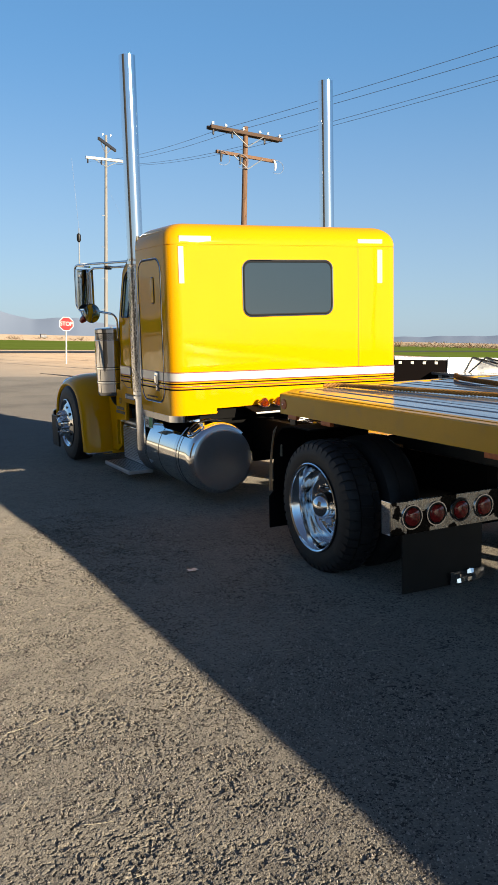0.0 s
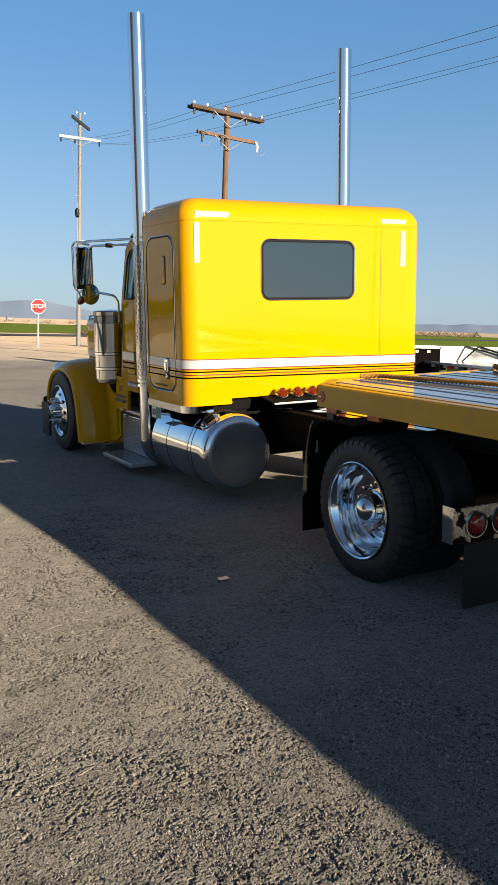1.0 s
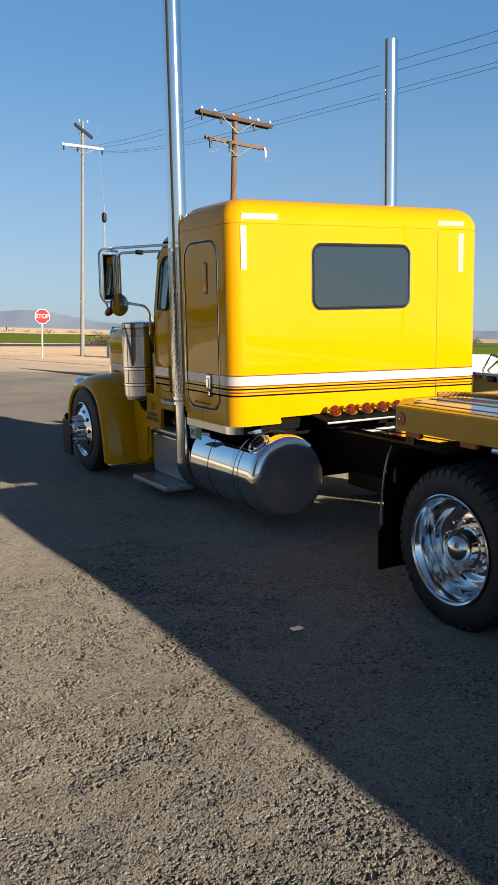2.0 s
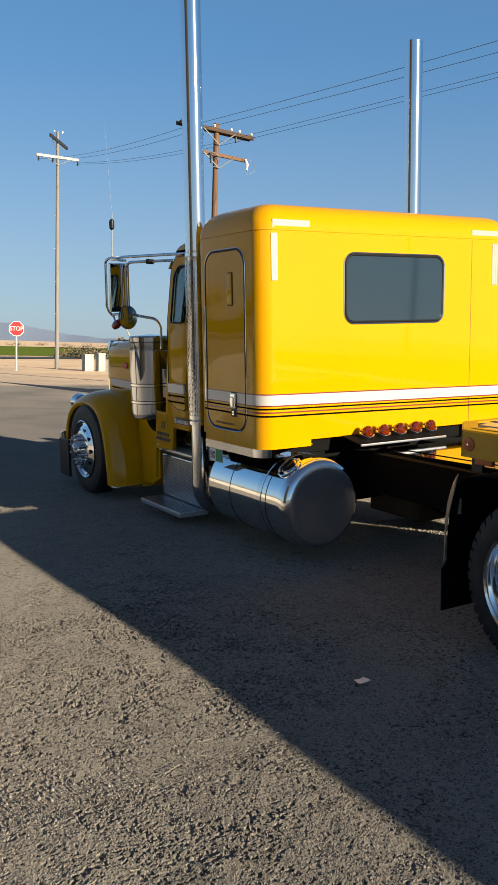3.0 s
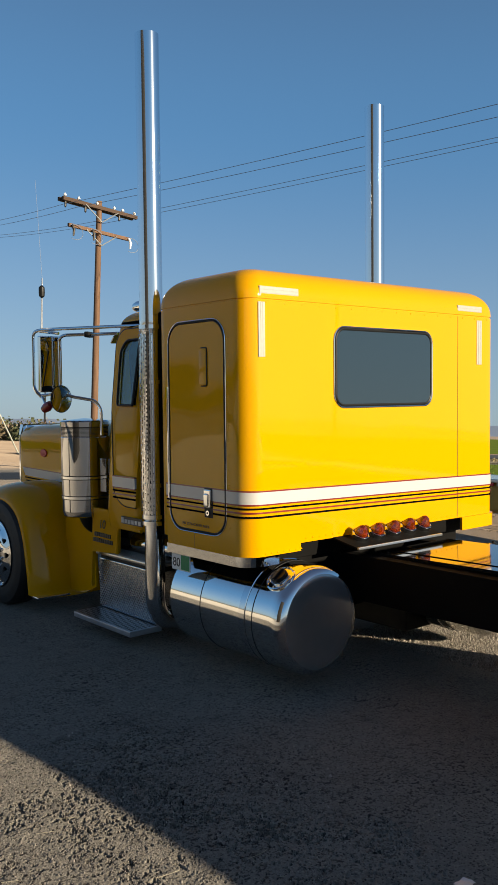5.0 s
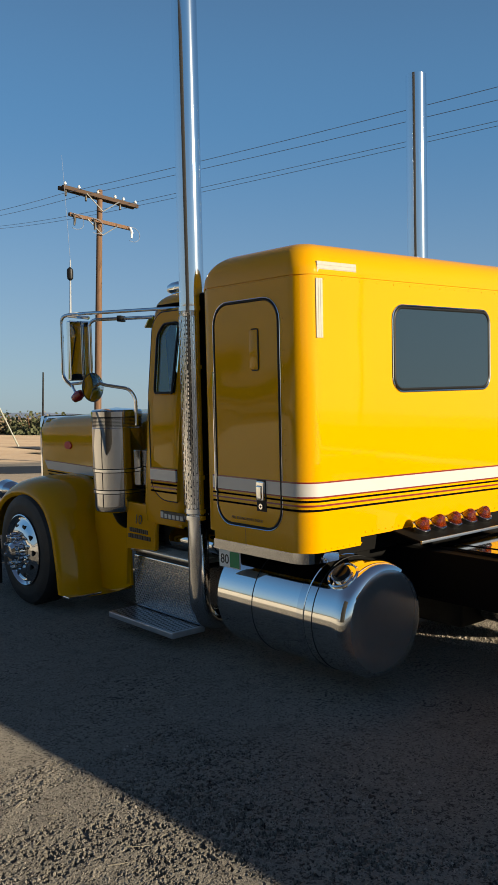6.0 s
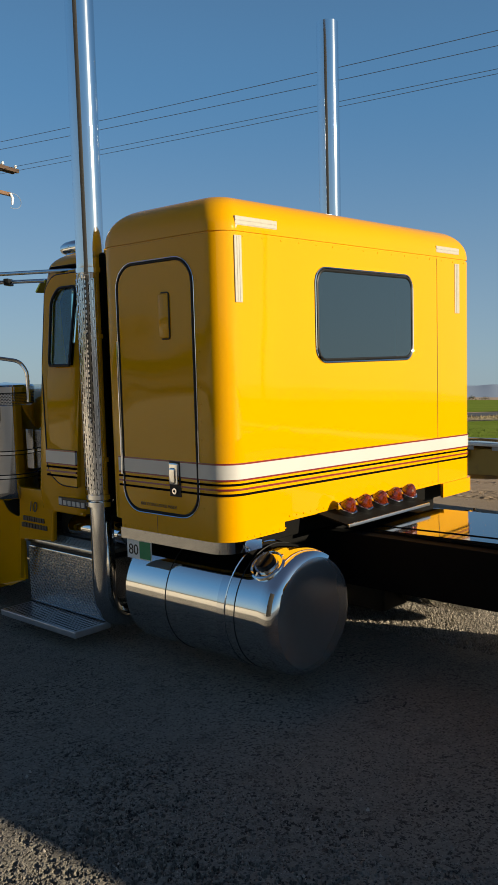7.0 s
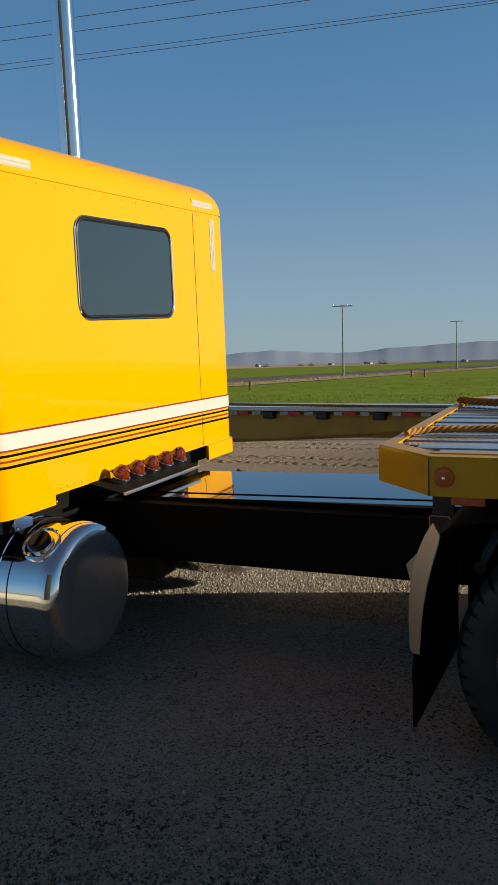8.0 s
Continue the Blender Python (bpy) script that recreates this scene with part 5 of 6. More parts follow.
# ---- second trailer ----
FAR_FRAME = pose(11.35, 8.0, FAR_LEVEL, 0, 0, -8.5)
far_trailer = thing("flatbed_trailer", (1.2, 0.0, 0.0), "weathered yellow drop-neck flatbed trailer with red and white reflectors", "trailer", frame_of=FAR_FRAME)
GREY_RAIL = mat("grey_rub_rail", (0.42, 0.45, 0.48), 0.35, 0.8, vary=0.2, scale=4.0)
FZ = 0.955
part("deck", box(0.05, 1.25, -14.0, 7.6, FZ - 0.045, FZ - 0.004, 0.005), DECK, far_trailer, "grey plank deck")
part("rub_rail", box(0.0, 0.05, -14.0, 7.6, FZ - 0.055, FZ, 0.008), GREY_RAIL, far_trailer)
part("rub_rail", box(1.25, 1.30, -14.0, 7.6, FZ - 0.055, FZ, 0.008), GREY_RAIL, far_trailer)
y = -13.5
while y < 7.0:
    part("reflector_strip", box(0.01, 0.03, y, y + 0.19, FZ - 0.112, FZ - 0.060, 0.003, seg=1), RED_TAPE, far_trailer)
    part("reflector_strip", box(0.01, 0.03, y + 0.20, y + 0.33, FZ - 0.112, FZ - 0.060, 0.003, seg=1), TAPE, far_trailer)
    if abs(y + 0.5 - 3.0) > 0.45:
        part("ratchet", box(0.0, 0.16, y + 0.44, y + 0.62, FZ - 0.17, FZ - 0.06, 0.02), CHASSIS, far_trailer)
    part("reflector_strip", box(0.01, 0.03, y + 0.66, y + 0.80, FZ - 0.112, FZ - 0.060, 0.003, seg=1), TAPE, far_trailer)
    y += 0.87
part("main_beam", slab([(0.35, -14.0, 0.62), (0.35, -6.0, 0.62), (0.35, 0.4, 0.52), (0.35, 3.2, 0.36), (0.35, 7.2, 0.36), (0.35, 7.2, FZ - 0.06), (0.35, -14.0, FZ - 0.06)], (0.12, 0, 0)), OLD_YELLOW, far_trailer, "weathered yellow main beam")
part("side_skirt", slab([(0.10, -2.6, 0.80), (0.10, 2.0, 0.48), (0.10, 6.8, 0.40), (0.10, 6.8, FZ - 0.10), (0.10, -2.6, FZ - 0.10)], (0.03, 0, 0)), OLD_YELLOW, far_trailer, "weathered yellow skirt panel")
part("turn_lamp", box(-0.012, 0.03, 2.98, 3.16, FZ - 0.24, FZ - 0.15, 0.02), AMBER_LIT, far_trailer, "lit amber side lamp")
part("lamp_guard", box(0.0, 0.04, 2.94, 3.20, FZ - 0.26, FZ - 0.11, 0.02), GREY_RAIL, far_trailer)
for y in (-12.5, -11.3):
    for x, s_ in ((0.08, -1), (1.22, 1)):
        m = turned(x, y, 0.45, "x" if s_ < 0 else "X")
        part("wheel", lathe([(0, -0.05), (0.27, -0.04), (0.29, 0.0), (0.42, 0.0), (0.45, -0.05), (0.45, -0.22), (0.42, -0.26), (0, -0.26)], 28, m), RUBBER, far_trailer)
part("dolly_leg", box(0.75, 0.87, 5.6, 5.72, 0.0, FZ - 0.1, 0.01), CHASSIS, far_trailer)
part("dolly_leg", box(1.05, 1.17, 5.6, 5.72, 0.0, FZ - 0.1, 0.01), CHASSIS, far_trailer)
# end board with dark frame, and the white board beside it
part("end_board", box(-0.9, 0.42, 7.62, 7.70, 0.45, FZ + 0.26, 0.01), BLACK_STRIPE, far_trailer, "dark steel end frame")
part("end_rail", box(-0.92, 0.44, 7.60, 7.72, FZ + 0.26, FZ + 0.33, 0.01), GREY_RAIL, far_trailer)
part("end_post", box(0.40, 0.47, 7.58, 7.72, 0.45, FZ + 0.32, 0.01), GREY_RAIL, far_trailer)
for k in range(4):
    part("clearance_lamp", box(-0.82 + 0.30 * k, -0.74 + 0.30 * k, 7.60, 7.62, FZ + 0.17, FZ + 0.23, 0.004), TAPE, far_trailer)
part("white_board", box(0.475, 3.0, 7.62, 7.68, FZ - 0.12, FZ + 0.33, 0.008), WHITE_PANEL, far_trailer, "white painted end board")
part("strap", tube([(1.05, 7.60, FZ + 0.33), (0.80, 7.58, FZ - 0.10)], 0.013, 6), CHASSIS, far_trailer)
part("strap", tube([(1.40, 7.60, FZ + 0.335), (0.86, 7.585, FZ - 0.10)], 0.013, 6), CHASSIS, far_trailer)
part("strap", tube([(1.05, 7.60, FZ + 0.335), (2.1, 7.45, FZ + 0.10)], 0.02, 6), CHASSIS, far_trailer)
part("strap", tube([(1.40, 7.60, FZ + 0.34), (2.3, 7.40, FZ + 0.08)], 0.02, 6), CHASSIS, far_trailer)
far_rope = thing("rope", (0.3, 2.0, FZ), "yellow rope along the edge of a trailer deck", "rope", frame_of=FAR_FRAME)
part("strand", twisted([(0.10, 3.3, FZ + 0.02), (0.25, 2.9, FZ + 0.03), (0.16, 2.5, FZ + 0.03), (0.20, 0.2, FZ + 0.01), (0.12, -2.5, FZ + 0.01)], 0.02, 6), ROPE, far_rope)

# ---- fields and roads ----
strip("crop_field", ((17.5, -60), (190, -75), (185, 24), (17.5, 34)), FAR_LEVEL + 0.03, FIELD, "low green crop field", "field", 60)
strip("road", ((20, 41.5), (20, 48.5), (420, 31.5), (420, 20.5)), FAR_LEVEL + 0.05, ROAD, "narrow grey country road", "road", 30)
strip("crop_field", ((60, 50), (70, 235), (420, 250), (420, 40)), FAR_LEVEL + 0.03, FIELD, "low green crop field beyond the road", "field", 30)
strip("road", ((-160, -16), (-163, -9.5), (175, 164), (178, 157.5)), FAR_LEVEL + 0.05, ROAD, "grey country road", "road", 30)
strip("crop_field", ((-180, -2), (-120, 260), (86, 230), (33, 97)), FAR_LEVEL + 0.03, FIELD, "green crop field beyond the road", "field", 30)


def tufts(name, places, material, label, category, low, high, blades, spread):
    verts, faces = [], []
    for x, y in places:
        h = random.uniform(low, high)
        for _ in range(blades):
            a = random.uniform(0, 2 * math.pi)
            bx, by = x + random.gauss(0, spread), y + random.gauss(0, spread)
            hh = h * random.uniform(0.5, 1.1)
            w = 0.05 * h + 0.008
            lx, ly = random.gauss(0, 0.35) * hh, random.gauss(0, 0.35) * hh
            z = ground_level(bx, by)
            i = len(verts)
            verts += [(bx - w * math.cos(a), by - w * math.sin(a), z), (bx + w * math.cos(a), by + w * math.sin(a), z), (bx + lx, by + ly, z + hh)]
            faces.append((i, i + 1, i + 2))
    me = bpy.data.meshes.new(name)
    me.from_pydata(verts, [], faces)
    me.materials.append(material)
    return tagged(new(name, me), label, category, kind="stuff")


random.seed(5)
CROP = mat("crop_leaves", (0.14, 0.195, 0.03), 0.8, gloss=0.05, vary=0.4, scale=0.5)
tufts("crop_plants", [(random.uniform(17.6, 75) if random.random() < 0.6 else random.uniform(17.6, 40), random.uniform(-12, 33)) for _ in range(16000)], CROP, "low leafy green crop plants", "plants", 0.06, 0.14, 4, 0.10)
tufts("dry_grass", [(x, 37.6 - 0.055 * (x - 20) + random.gauss(0, 1.0)) for x in (random.uniform(18, 150) for _ in range(2600))], DRY, "dry yellow grass along the field edge", "grass", 0.10, 0.34, 7, 0.30)
strip("berm", ((17.5, 35.2), (17.5, 41.0), (300, 24.0), (300, 17.0)), FAR_LEVEL + 0.045, DRY, "dry grass verge", "ground", 40)


def scrub(name, x, y, w, h, material, label, seed, n=750):
    """A ragged bush of many small leaf clumps on a few stems."""
    random.seed(seed)
    z = ground_level(x, y)
    root = new(name)
    root.location = (x, y, z)
    BASES[root.name] = Vector((x, y, z))
    tagged(root, label, "bush")
    bm = bmesh.new()
    for k in range(5):
        a = random.uniform(0, 6.28)
        tube([(x, y, z - 0.05), (x + 0.2 * w * math.cos(a), y + 0.2 * w * math.sin(a), z + 0.4 * h), (x + 0.35 * w * math.cos(a), y + 0.35 * w * math.sin(a), z + 0.8 * h)], [0.05 * h, 0.03 * h, 0.012 * h], 5, bm)
    part("stem", bm, WOOD_POLE, root)
    verts, faces = [], []
    for _ in range(n):
        a, r = random.uniform(0, 6.28), w * 0.5 * math.sqrt(random.random())
        top = h * (1 - (r / (w * 0.55)) ** 2) * random.uniform(0.75, 1.1)
        px, py, pz = r * math.cos(a), r * math.sin(a), random.uniform(0.02, 1) * max(top, 0.15 * h)
        s_ = random.uniform(0.035, 0.10) * h
        nrm = Vector((random.gauss(0, 1), random.gauss(0, 1), random.gauss(0, 1))).normalized()
        u_ = nrm.orthogonal().normalized()
        v_ = nrm.cross(u_)
        i = len(verts)
        c = Vector((px, py, pz))
        verts += [tuple(c + u_ * s_), tuple(c + v_ * s_ * 0.8), tuple(c - u_ * s_), tuple(c - v_ * s_ * 0.8)]
        faces.append((i, i + 1, i + 2, i + 3))
    me = bpy.data.meshes.new("crown")
    me.from_pydata(verts, [], faces)
    me.materials.append(material)
    ob = new("crown", me)
    ob.parent = root
    return root


DRY_BUSH = mat("dry_scrub_leaves", (0.22, 0.17, 0.10), 0.9, vary=0.4, scale=1.0)
for k in range(16):
    a = radians(20.0 + 0.55 * k + 0.3 * math.sin(k * 2.1))
    d = 92 + 7 * math.sin(k * 1.7)
    scrub("bush", d * math.sin(a), 4 + d * math.cos(a), 4.6, (1.5 if a < radians(22.5) else 2.3) * (0.85 + 0.2 * math.sin(k * 3.3)), BUSH if k % 3 else DRY_BUSH, "dark green roadside scrub bush", 20 + k)
for k in range(26):
    a = radians(33.0 + 0.42 * k + 0.15 * math.sin(k * 2.7))
    d = 285 + 30 * math.sin(k * 1.3)
    scrub("bush", d * math.sin(a), d * math.cos(a), 6.0, 2.2 * (0.7 + 0.35 * math.sin(k * 1.9) ** 2), DRY_BUSH if k % 4 else BUSH, "pale dry scrub bush far off", 60 + k, 160)
for k in range(20):
    a = radians(9.0 + 0.8 * k + 0.3 * math.sin(k * 2.7))
    d = 300 + 40 * math.sin(k * 1.3)
    scrub("bush", d * math.sin(a), d * math.cos(a), 5.0, 1.6 * (0.6 + 0.4 * math.sin(k * 1.9) ** 2), DRY_BUSH if k % 2 else BUSH, "small scrub bush far off", 90 + k, 120)
for k, (az, d, w, h) in enumerate(((66.6, 620, 11, 6), (68.9, 640, 9, 5), (69.6, 640, 8, 5.5), (74.2, 560, 12, 7.5), (77.8, 600, 7, 5), (61.5, 520, 9, 6), (62.3, 530, 12, 5), (84.0, 610, 10, 5))):
    scrub("tree", d * math.sin(radians(az)), d * math.cos(radians(az)), w * 0.6, h * 0.45, BUSH, "dark far tree by a farmhouse", 140 + k, 260)
FARM = mat("farm_wall", (0.24, 0.25, 0.27), 0.7, vary=0.1, scale=0.2)
FARM_ROOF = mat("farm_roof", (0.20, 0.19, 0.19), 0.7, vary=0.2, scale=0.2)
for az, d, w, h in ((66.2, 760, 5, 2.4), (73.4, 740, 8, 2.0), (71.0, 780, 6, 1.7), (79.5, 760, 7, 1.9), (9.7, 480, 4, 1.7), (13.6, 480, 3, 1.9)):
    x, y = d * math.sin(radians(az)), d * math.cos(radians(az))
    shed = thing("farm_shed", (x, y, FAR_LEVEL), "small pale farm shed far across the fields", "shed", frame_of=Matrix())
    part("wall", box(x - w / 2, x + w / 2, y - w / 3, y + w / 3, FAR_LEVEL - 0.1, FAR_LEVEL + h * 0.7, 0.05), FARM, shed)
    bm = slab([(x - w * 0.55, y - w * 0.38, FAR_LEVEL + h * 0.7), (x + w * 0.55, y - w * 0.38, FAR_LEVEL + h * 0.7), (x + w * 0.55, y, FAR_LEVEL + h), (x - w * 0.55, y, FAR_LEVEL + h)], (0, 0, 0.12))
    slab([(x - w * 0.55, y + w * 0.38, FAR_LEVEL + h * 0.7), (x + w * 0.55, y + w * 0.38, FAR_LEVEL + h * 0.7), (x + w * 0.55, y, FAR_LEVEL + h), (x - w * 0.55, y, FAR_LEVEL + h)], (0, 0, 0.12), bm)
    part("roof", bm, FARM_ROOF, shed)

# far mountains as a low ridge all round the view
bm_rows = [[], [], []]
for i in range(601):
    az = -20 + i * 0.2167
    el = np.interp(az, [-20, 5, 10.7, 12, 13, 14.3, 15.7, 17, 19, 21.3, 26, 36, 42, 52, 58, 64.3, 66.5, 67.7, 69.7, 71.5, 73.2, 74.9, 77.4, 79, 81.6, 90, 110], [1.2, 1.5, 1.5, 1.15, 1.0, 1.08, 1.14, 0.88, 0.55, 0.3, 0.35, 0.3, 0.5, 0.6, 0.7, 0.80, 0.9, 0.98, 0.78, 0.70, 0.71, 0.93, 1.0, 1.1, 1.18, 1.2, 0.8])
    el += 0.07 * noise.noise((az * 0.8, 0, 0))
    d = 3000
    h = d * math.tan(radians(el))
    for row, dd, hh in zip(bm_rows, (0, 350, 700), (-8, 0.5 * h, h)):
        row.append(((d + dd) * math.sin(radians(az)), (d + dd) * math.cos(radians(az)), hh * (d + dd) / d))
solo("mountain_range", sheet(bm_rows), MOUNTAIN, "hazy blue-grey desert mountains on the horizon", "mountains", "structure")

# ---- poles and wires ----
def insulator(bm, x, y, z):
    lathe([(0.012, 0), (0.012, 0.03), (0.05, 0.035), (0.06, 0.07), (0.035, 0.10), (0.04, 0.12), (0, 0.13)], 10, pose(x, y, z), bm)


def wooden_pole(px, py, height, turn):
    z, x, y = ground_level(px, py), 0.0, 0.0
    pole = thing("utility_pole", (0, 0, z), "brown wooden utility pole with two crossarms", "utility pole", "power line poles", frame_of=pose(px, py, 0, 0, 0, turn))
    top = z + height
    part("mast", tube([(x, y, z - 0.1), (x, y, z + 0.5 * height), (x, y, top)], [0.135, 0.118, 0.098], 16), WOOD_POLE, pole)
    part("crossarm", box(x - 1.72, x + 1.72, y - 0.17, y - 0.05, top - 0.33, top - 0.20, 0.008), DARK_WOOD, pole)
    part("crossarm", box(x - 1.72, x + 1.72, y + 0.06, y + 0.17, top - 0.33, top - 0.20, 0.008), DARK_WOOD, pole)
    part("crossarm", box(x - 1.45, x + 1.40, y - 0.17, y - 0.06, top - 1.20, top - 1.08, 0.008), WOOD_POLE, pole)
    for s_ in (-1, 1):
        part("brace", tube([(x + s_ * 0.75, y - 0.19, top - 0.30), (x, y - 0.19, top - 0.78)], 0.02, 6), GALV, pole)
        part("brace", tube([(x + s_ * 0.70, y - 0.19, top - 1.17), (x, y - 0.19, top - 1.62)], 0.02, 6), GALV, pole)
    for dx in (-1.62, -1.02, -0.18, 0.62, 1.02, 1.6):
        bm = bmesh.new()
        insulator(bm, x + dx, y - 0.11, top - 0.20)
        part("insulator", bm, PORCELAIN, pole)
    for dx in (-1.60, -0.72, 0.85):
        bm = bmesh.new()
        lathe([(0.015, 0), (0.04, -0.04), (0.04, -0.20), (0.015, -0.24)], 8, pose(x + dx, y - 0.12, top - 0.33), bm)
        part("hanging_insulator", bm, DARK_TEXT, pole)
    for dx in (-1.35, -0.45, 1.28):
        part("cutout", tube([(x + dx, y - 0.2, top - 1.12), (x + dx + 0.05, y - 0.25, top - 1.30), (x + dx + 0.02, y - 0.26, top - 1.52)], [0.035, 0.05, 0.03], 8), PORCELAIN if dx > 0 else DARK_TEXT, pole)
        loop = [(x + dx + 0.35 * math.sin(a) + 0.12, y - 0.22, top - 1.32 + 0.26 * math.cos(a) - 0.05) for a in np.linspace(-0.6, 3.6, 14)]
        part("jumper_wire", tube(loop, 0.011, 5), WIRE, pole)
    return pole


PA = (15.57, 31.3)
HA = 9.93
wooden_pole(PA[0], PA[1], HA - ground_level(*PA), 10)
PC = (25.3, -16.0)
wooden_pole(PC[0], PC[1], HA - ground_level(*PC) + 0.2, 10)

bx, by = 16.75, 52.8
bz = ground_level(bx, by)
pole_b = thing("utility_pole", (bx, by, bz), "slim grey utility pole with a pale crossarm", "utility pole", "power line poles", frame_of=Matrix())
part("mast", tube([(bx, by, bz - 0.1), (bx, by, 7.0), (bx, by, 13.9)], [0.135, 0.105, 0.078], 14), GREY_POLE, pole_b)
part("crossarm", box(bx - 1.3, bx + 1.25, by - 0.17, by - 0.05, 12.36, 12.51, 0.01), PALE_ARM, pole_b)
part("crossarm", box(bx + 0.02, bx + 0.14, by - 1.7, by + 1.7, 13.25, 13.42, 0.01, m=Matrix.Translation((bx, by, 0)) @ Matrix.Rotation(radians(-35), 4, "Z") @ Matrix.Translation((-bx, -by, 0))), DARK_TEXT, pole_b)
for s_ in (-1, 1):
    part("brace", tube([(bx + s_ * 0.55, by + s_ * 0.75, 13.25), (bx, by, 12.75)], 0.025, 6), GALV, pole_b)
    part("brace", tube([(bx + s_ * 0.7, by - 0.12, 12.36), (bx, by - 0.12, 12.0)], 0.02, 6), GALV, pole_b)
for dx in (-1.2, -0.35, 1.15):
    bm = bmesh.new()
    lathe([(0.02, 0), (0.05, -0.05), (0.05, -0.24), (0.02, -0.28)], 8, pose(bx + dx, by - 0.2, 12.36), bm)
    part("insulator", bm, DARK_TEXT, pole_b)
for z in np.arange(1.5, 11, 1.9):
    part("step_bolt", rod((bx - 0.3, by - 0.1, z), (bx, by, z), 0.016, seg=6), GALV, pole_b)
bm = bmesh.new()
for dx in (-0.2, 0.3):
    insulator(bm, bx + dx, by, 13.85)
part("insulator", bm, PORCELAIN, pole_b)


def wire(a, b_, sag, r=0.012):
    a, b_ = Vector(a), Vector(b_)
    pts = [a.lerp(b_, i / 20) - Vector((0, 0, sag * 4 * (i / 20) * (1 - i / 20))) for i in range(21)]
    bm = tube(pts, r, 6)
    return solo("power_line", bm, WIRE, "thin overhead power line strung between poles", "power line", group="power lines")


for dx, ddx, drop, end_x, end_z, sag in ((-1.62, -1.2, 0.48, 22.1, 10.35, 0.42), (-1.02, -0.6, 0.46, 22.9, 10.15, 0.40), (1.02, 0.6, 0.36, 26.0, 10.55, 0.18), (1.6, 1.15, 0.30, 25.6, 10.72, 0.32)):
    start = (PA[0] + math.cos(radians(10)) * dx, PA[1] + math.sin(radians(10)) * dx - 0.11, HA - drop + 0.02)
    wire(start, (end_x, PC[1], end_z), sag, 0.0075)
    wire(start, (bx + ddx, by - 0.15, 12.2), 0.25, 0.0075)


def far_pole(x, y, h):
    z = FAR_LEVEL
    pole = thing("utility_pole", (x, y, z), "slender far utility pole with one crossarm", "utility pole", "far poles", frame_of=Matrix())
    part("mast", tube([(x, y, z - 0.1), (x, y, z + h)], [0.12, 0.08], 10), GREY_POLE, pole)
    part("crossarm", box(x - 1.2, x + 1.2, y - 0.06, y + 0.06, z + h - 0.20, z + h - 0.07, 0.01, m=Matrix.Translation((x, y, 0)) @ Matrix.Rotation(radians(-70), 4, "Z") @ Matrix.Translation((-x, -y, 0))), GREY_POLE, pole)
    for k in (-1.1, -0.55, 0.55, 1.1):
        a = radians(-70)
        part("insulator", rod((x + k * math.cos(a), y + k * math.sin(a), z + h - 0.08), (x + k * math.cos(a), y + k * math.sin(a), z + h + 0.14), 0.04, 0.03, 8), PORCELAIN, pole)
    return pole


far_pole(100.5, 37.3, 8.5)
far_pole(167.0, 36.2, 9.0)
rod_bm = rod((40.2, 84.5, 0.1), (40.2, 84.5, 6.4), 0.11, 0.08, 10)
solo("post", rod_bm, CHASSIS, "bare dark post standing behind scrub", "post")

# ---- stop sign and utility boxes ----
sx, sy, sz = 13.0, 48.2, 2.38
sg = ground_level(sx, sy)
sign = thing("stop_sign", (sx, sy, sg), "red octagonal stop sign on a pale post", "sign", frame_of=Matrix())
FACE = Matrix.Translation((sx, sy, sz)) @ Matrix.Rotation(radians(-14), 4, "Z")
def octagon(r, y0, y1):
    return slab([FACE @ Vector((r * math.cos(radians(22.5 + 45 * k)), y0, r * math.sin(radians(22.5 + 45 * k)))) for k in range(8)], (FACE.to_3x3() @ Vector((0, y1 - y0, 0))))
part("border", octagon(0.415, 0, 0.004), SIGN_WHITE, sign, smooth=0)
part("face", octagon(0.385, -0.004, 0.0), SIGN_RED, sign, smooth=0)
lettering("lettering", "STOP", 0.32, FACE @ pose(0, -0.006, 0, 90, 0, 0), SIGN_WHITE, sign, squeeze=0.9)
part("post", box(sx - 0.04, sx + 0.04, sy + 0.01, sy + 0.06, sg - 0.1, sz + 0.35, 0.005), CREAM, sign)
for x, y, w, h in ((17.35, 49.2, 0.52, 0.95), (18.15, 49.3, 0.42, 1.02)):
    z = ground_level(x, y)
    ped = thing("utility_box", (x, y, z), "cream metal utility pedestal on bare ground", "utility box", "utility boxes", frame_of=Matrix())
    part("body", box(x - w / 2, x + w / 2, y - 0.25, y + 0.25, z - 0.05, z + h * 0.9, 0.02), CREAM, ped)
    part("lid", box(x - w / 2 - 0.015, x + w / 2 + 0.015, y - 0.27, y + 0.27, z + h * 0.9, z + h, 0.02), CREAM, ped)
    part("door_gap", box(x - w * 0.42, x + w * 0.42, y - 0.252, y - 0.249, z + 0.08, z + 0.09), DARK_TEXT, ped)
z = ground_level(20.9, 49.0)
guy = thing("guy_marker", (20.9, 49.0, z), "slanting pale guy wire guard", "guy wire", frame_of=Matrix())
part("guard", tube([(20.9, 49.0, z), (19.5, 48.8, z + 2.45)], 0.04, 8), CREAM, guy)
part("wire", tube([(19.5, 48.8, z + 2.45), (bx, by, 11.0)], 0.003, 5), WIRE, guy)
solo("marker_post", rod((11.0, 61.5, 0.1), (11.0, 61.5, 1.25), 0.05, seg=8), CREAM, "thin white marker post by the field", "post")
solo("marker_post", rod((50.3, 27.3, 0.1), (50.3, 27.3, 0.72), 0.08, seg=8), WOOD_POLE, "short wooden post on the field edge", "post")
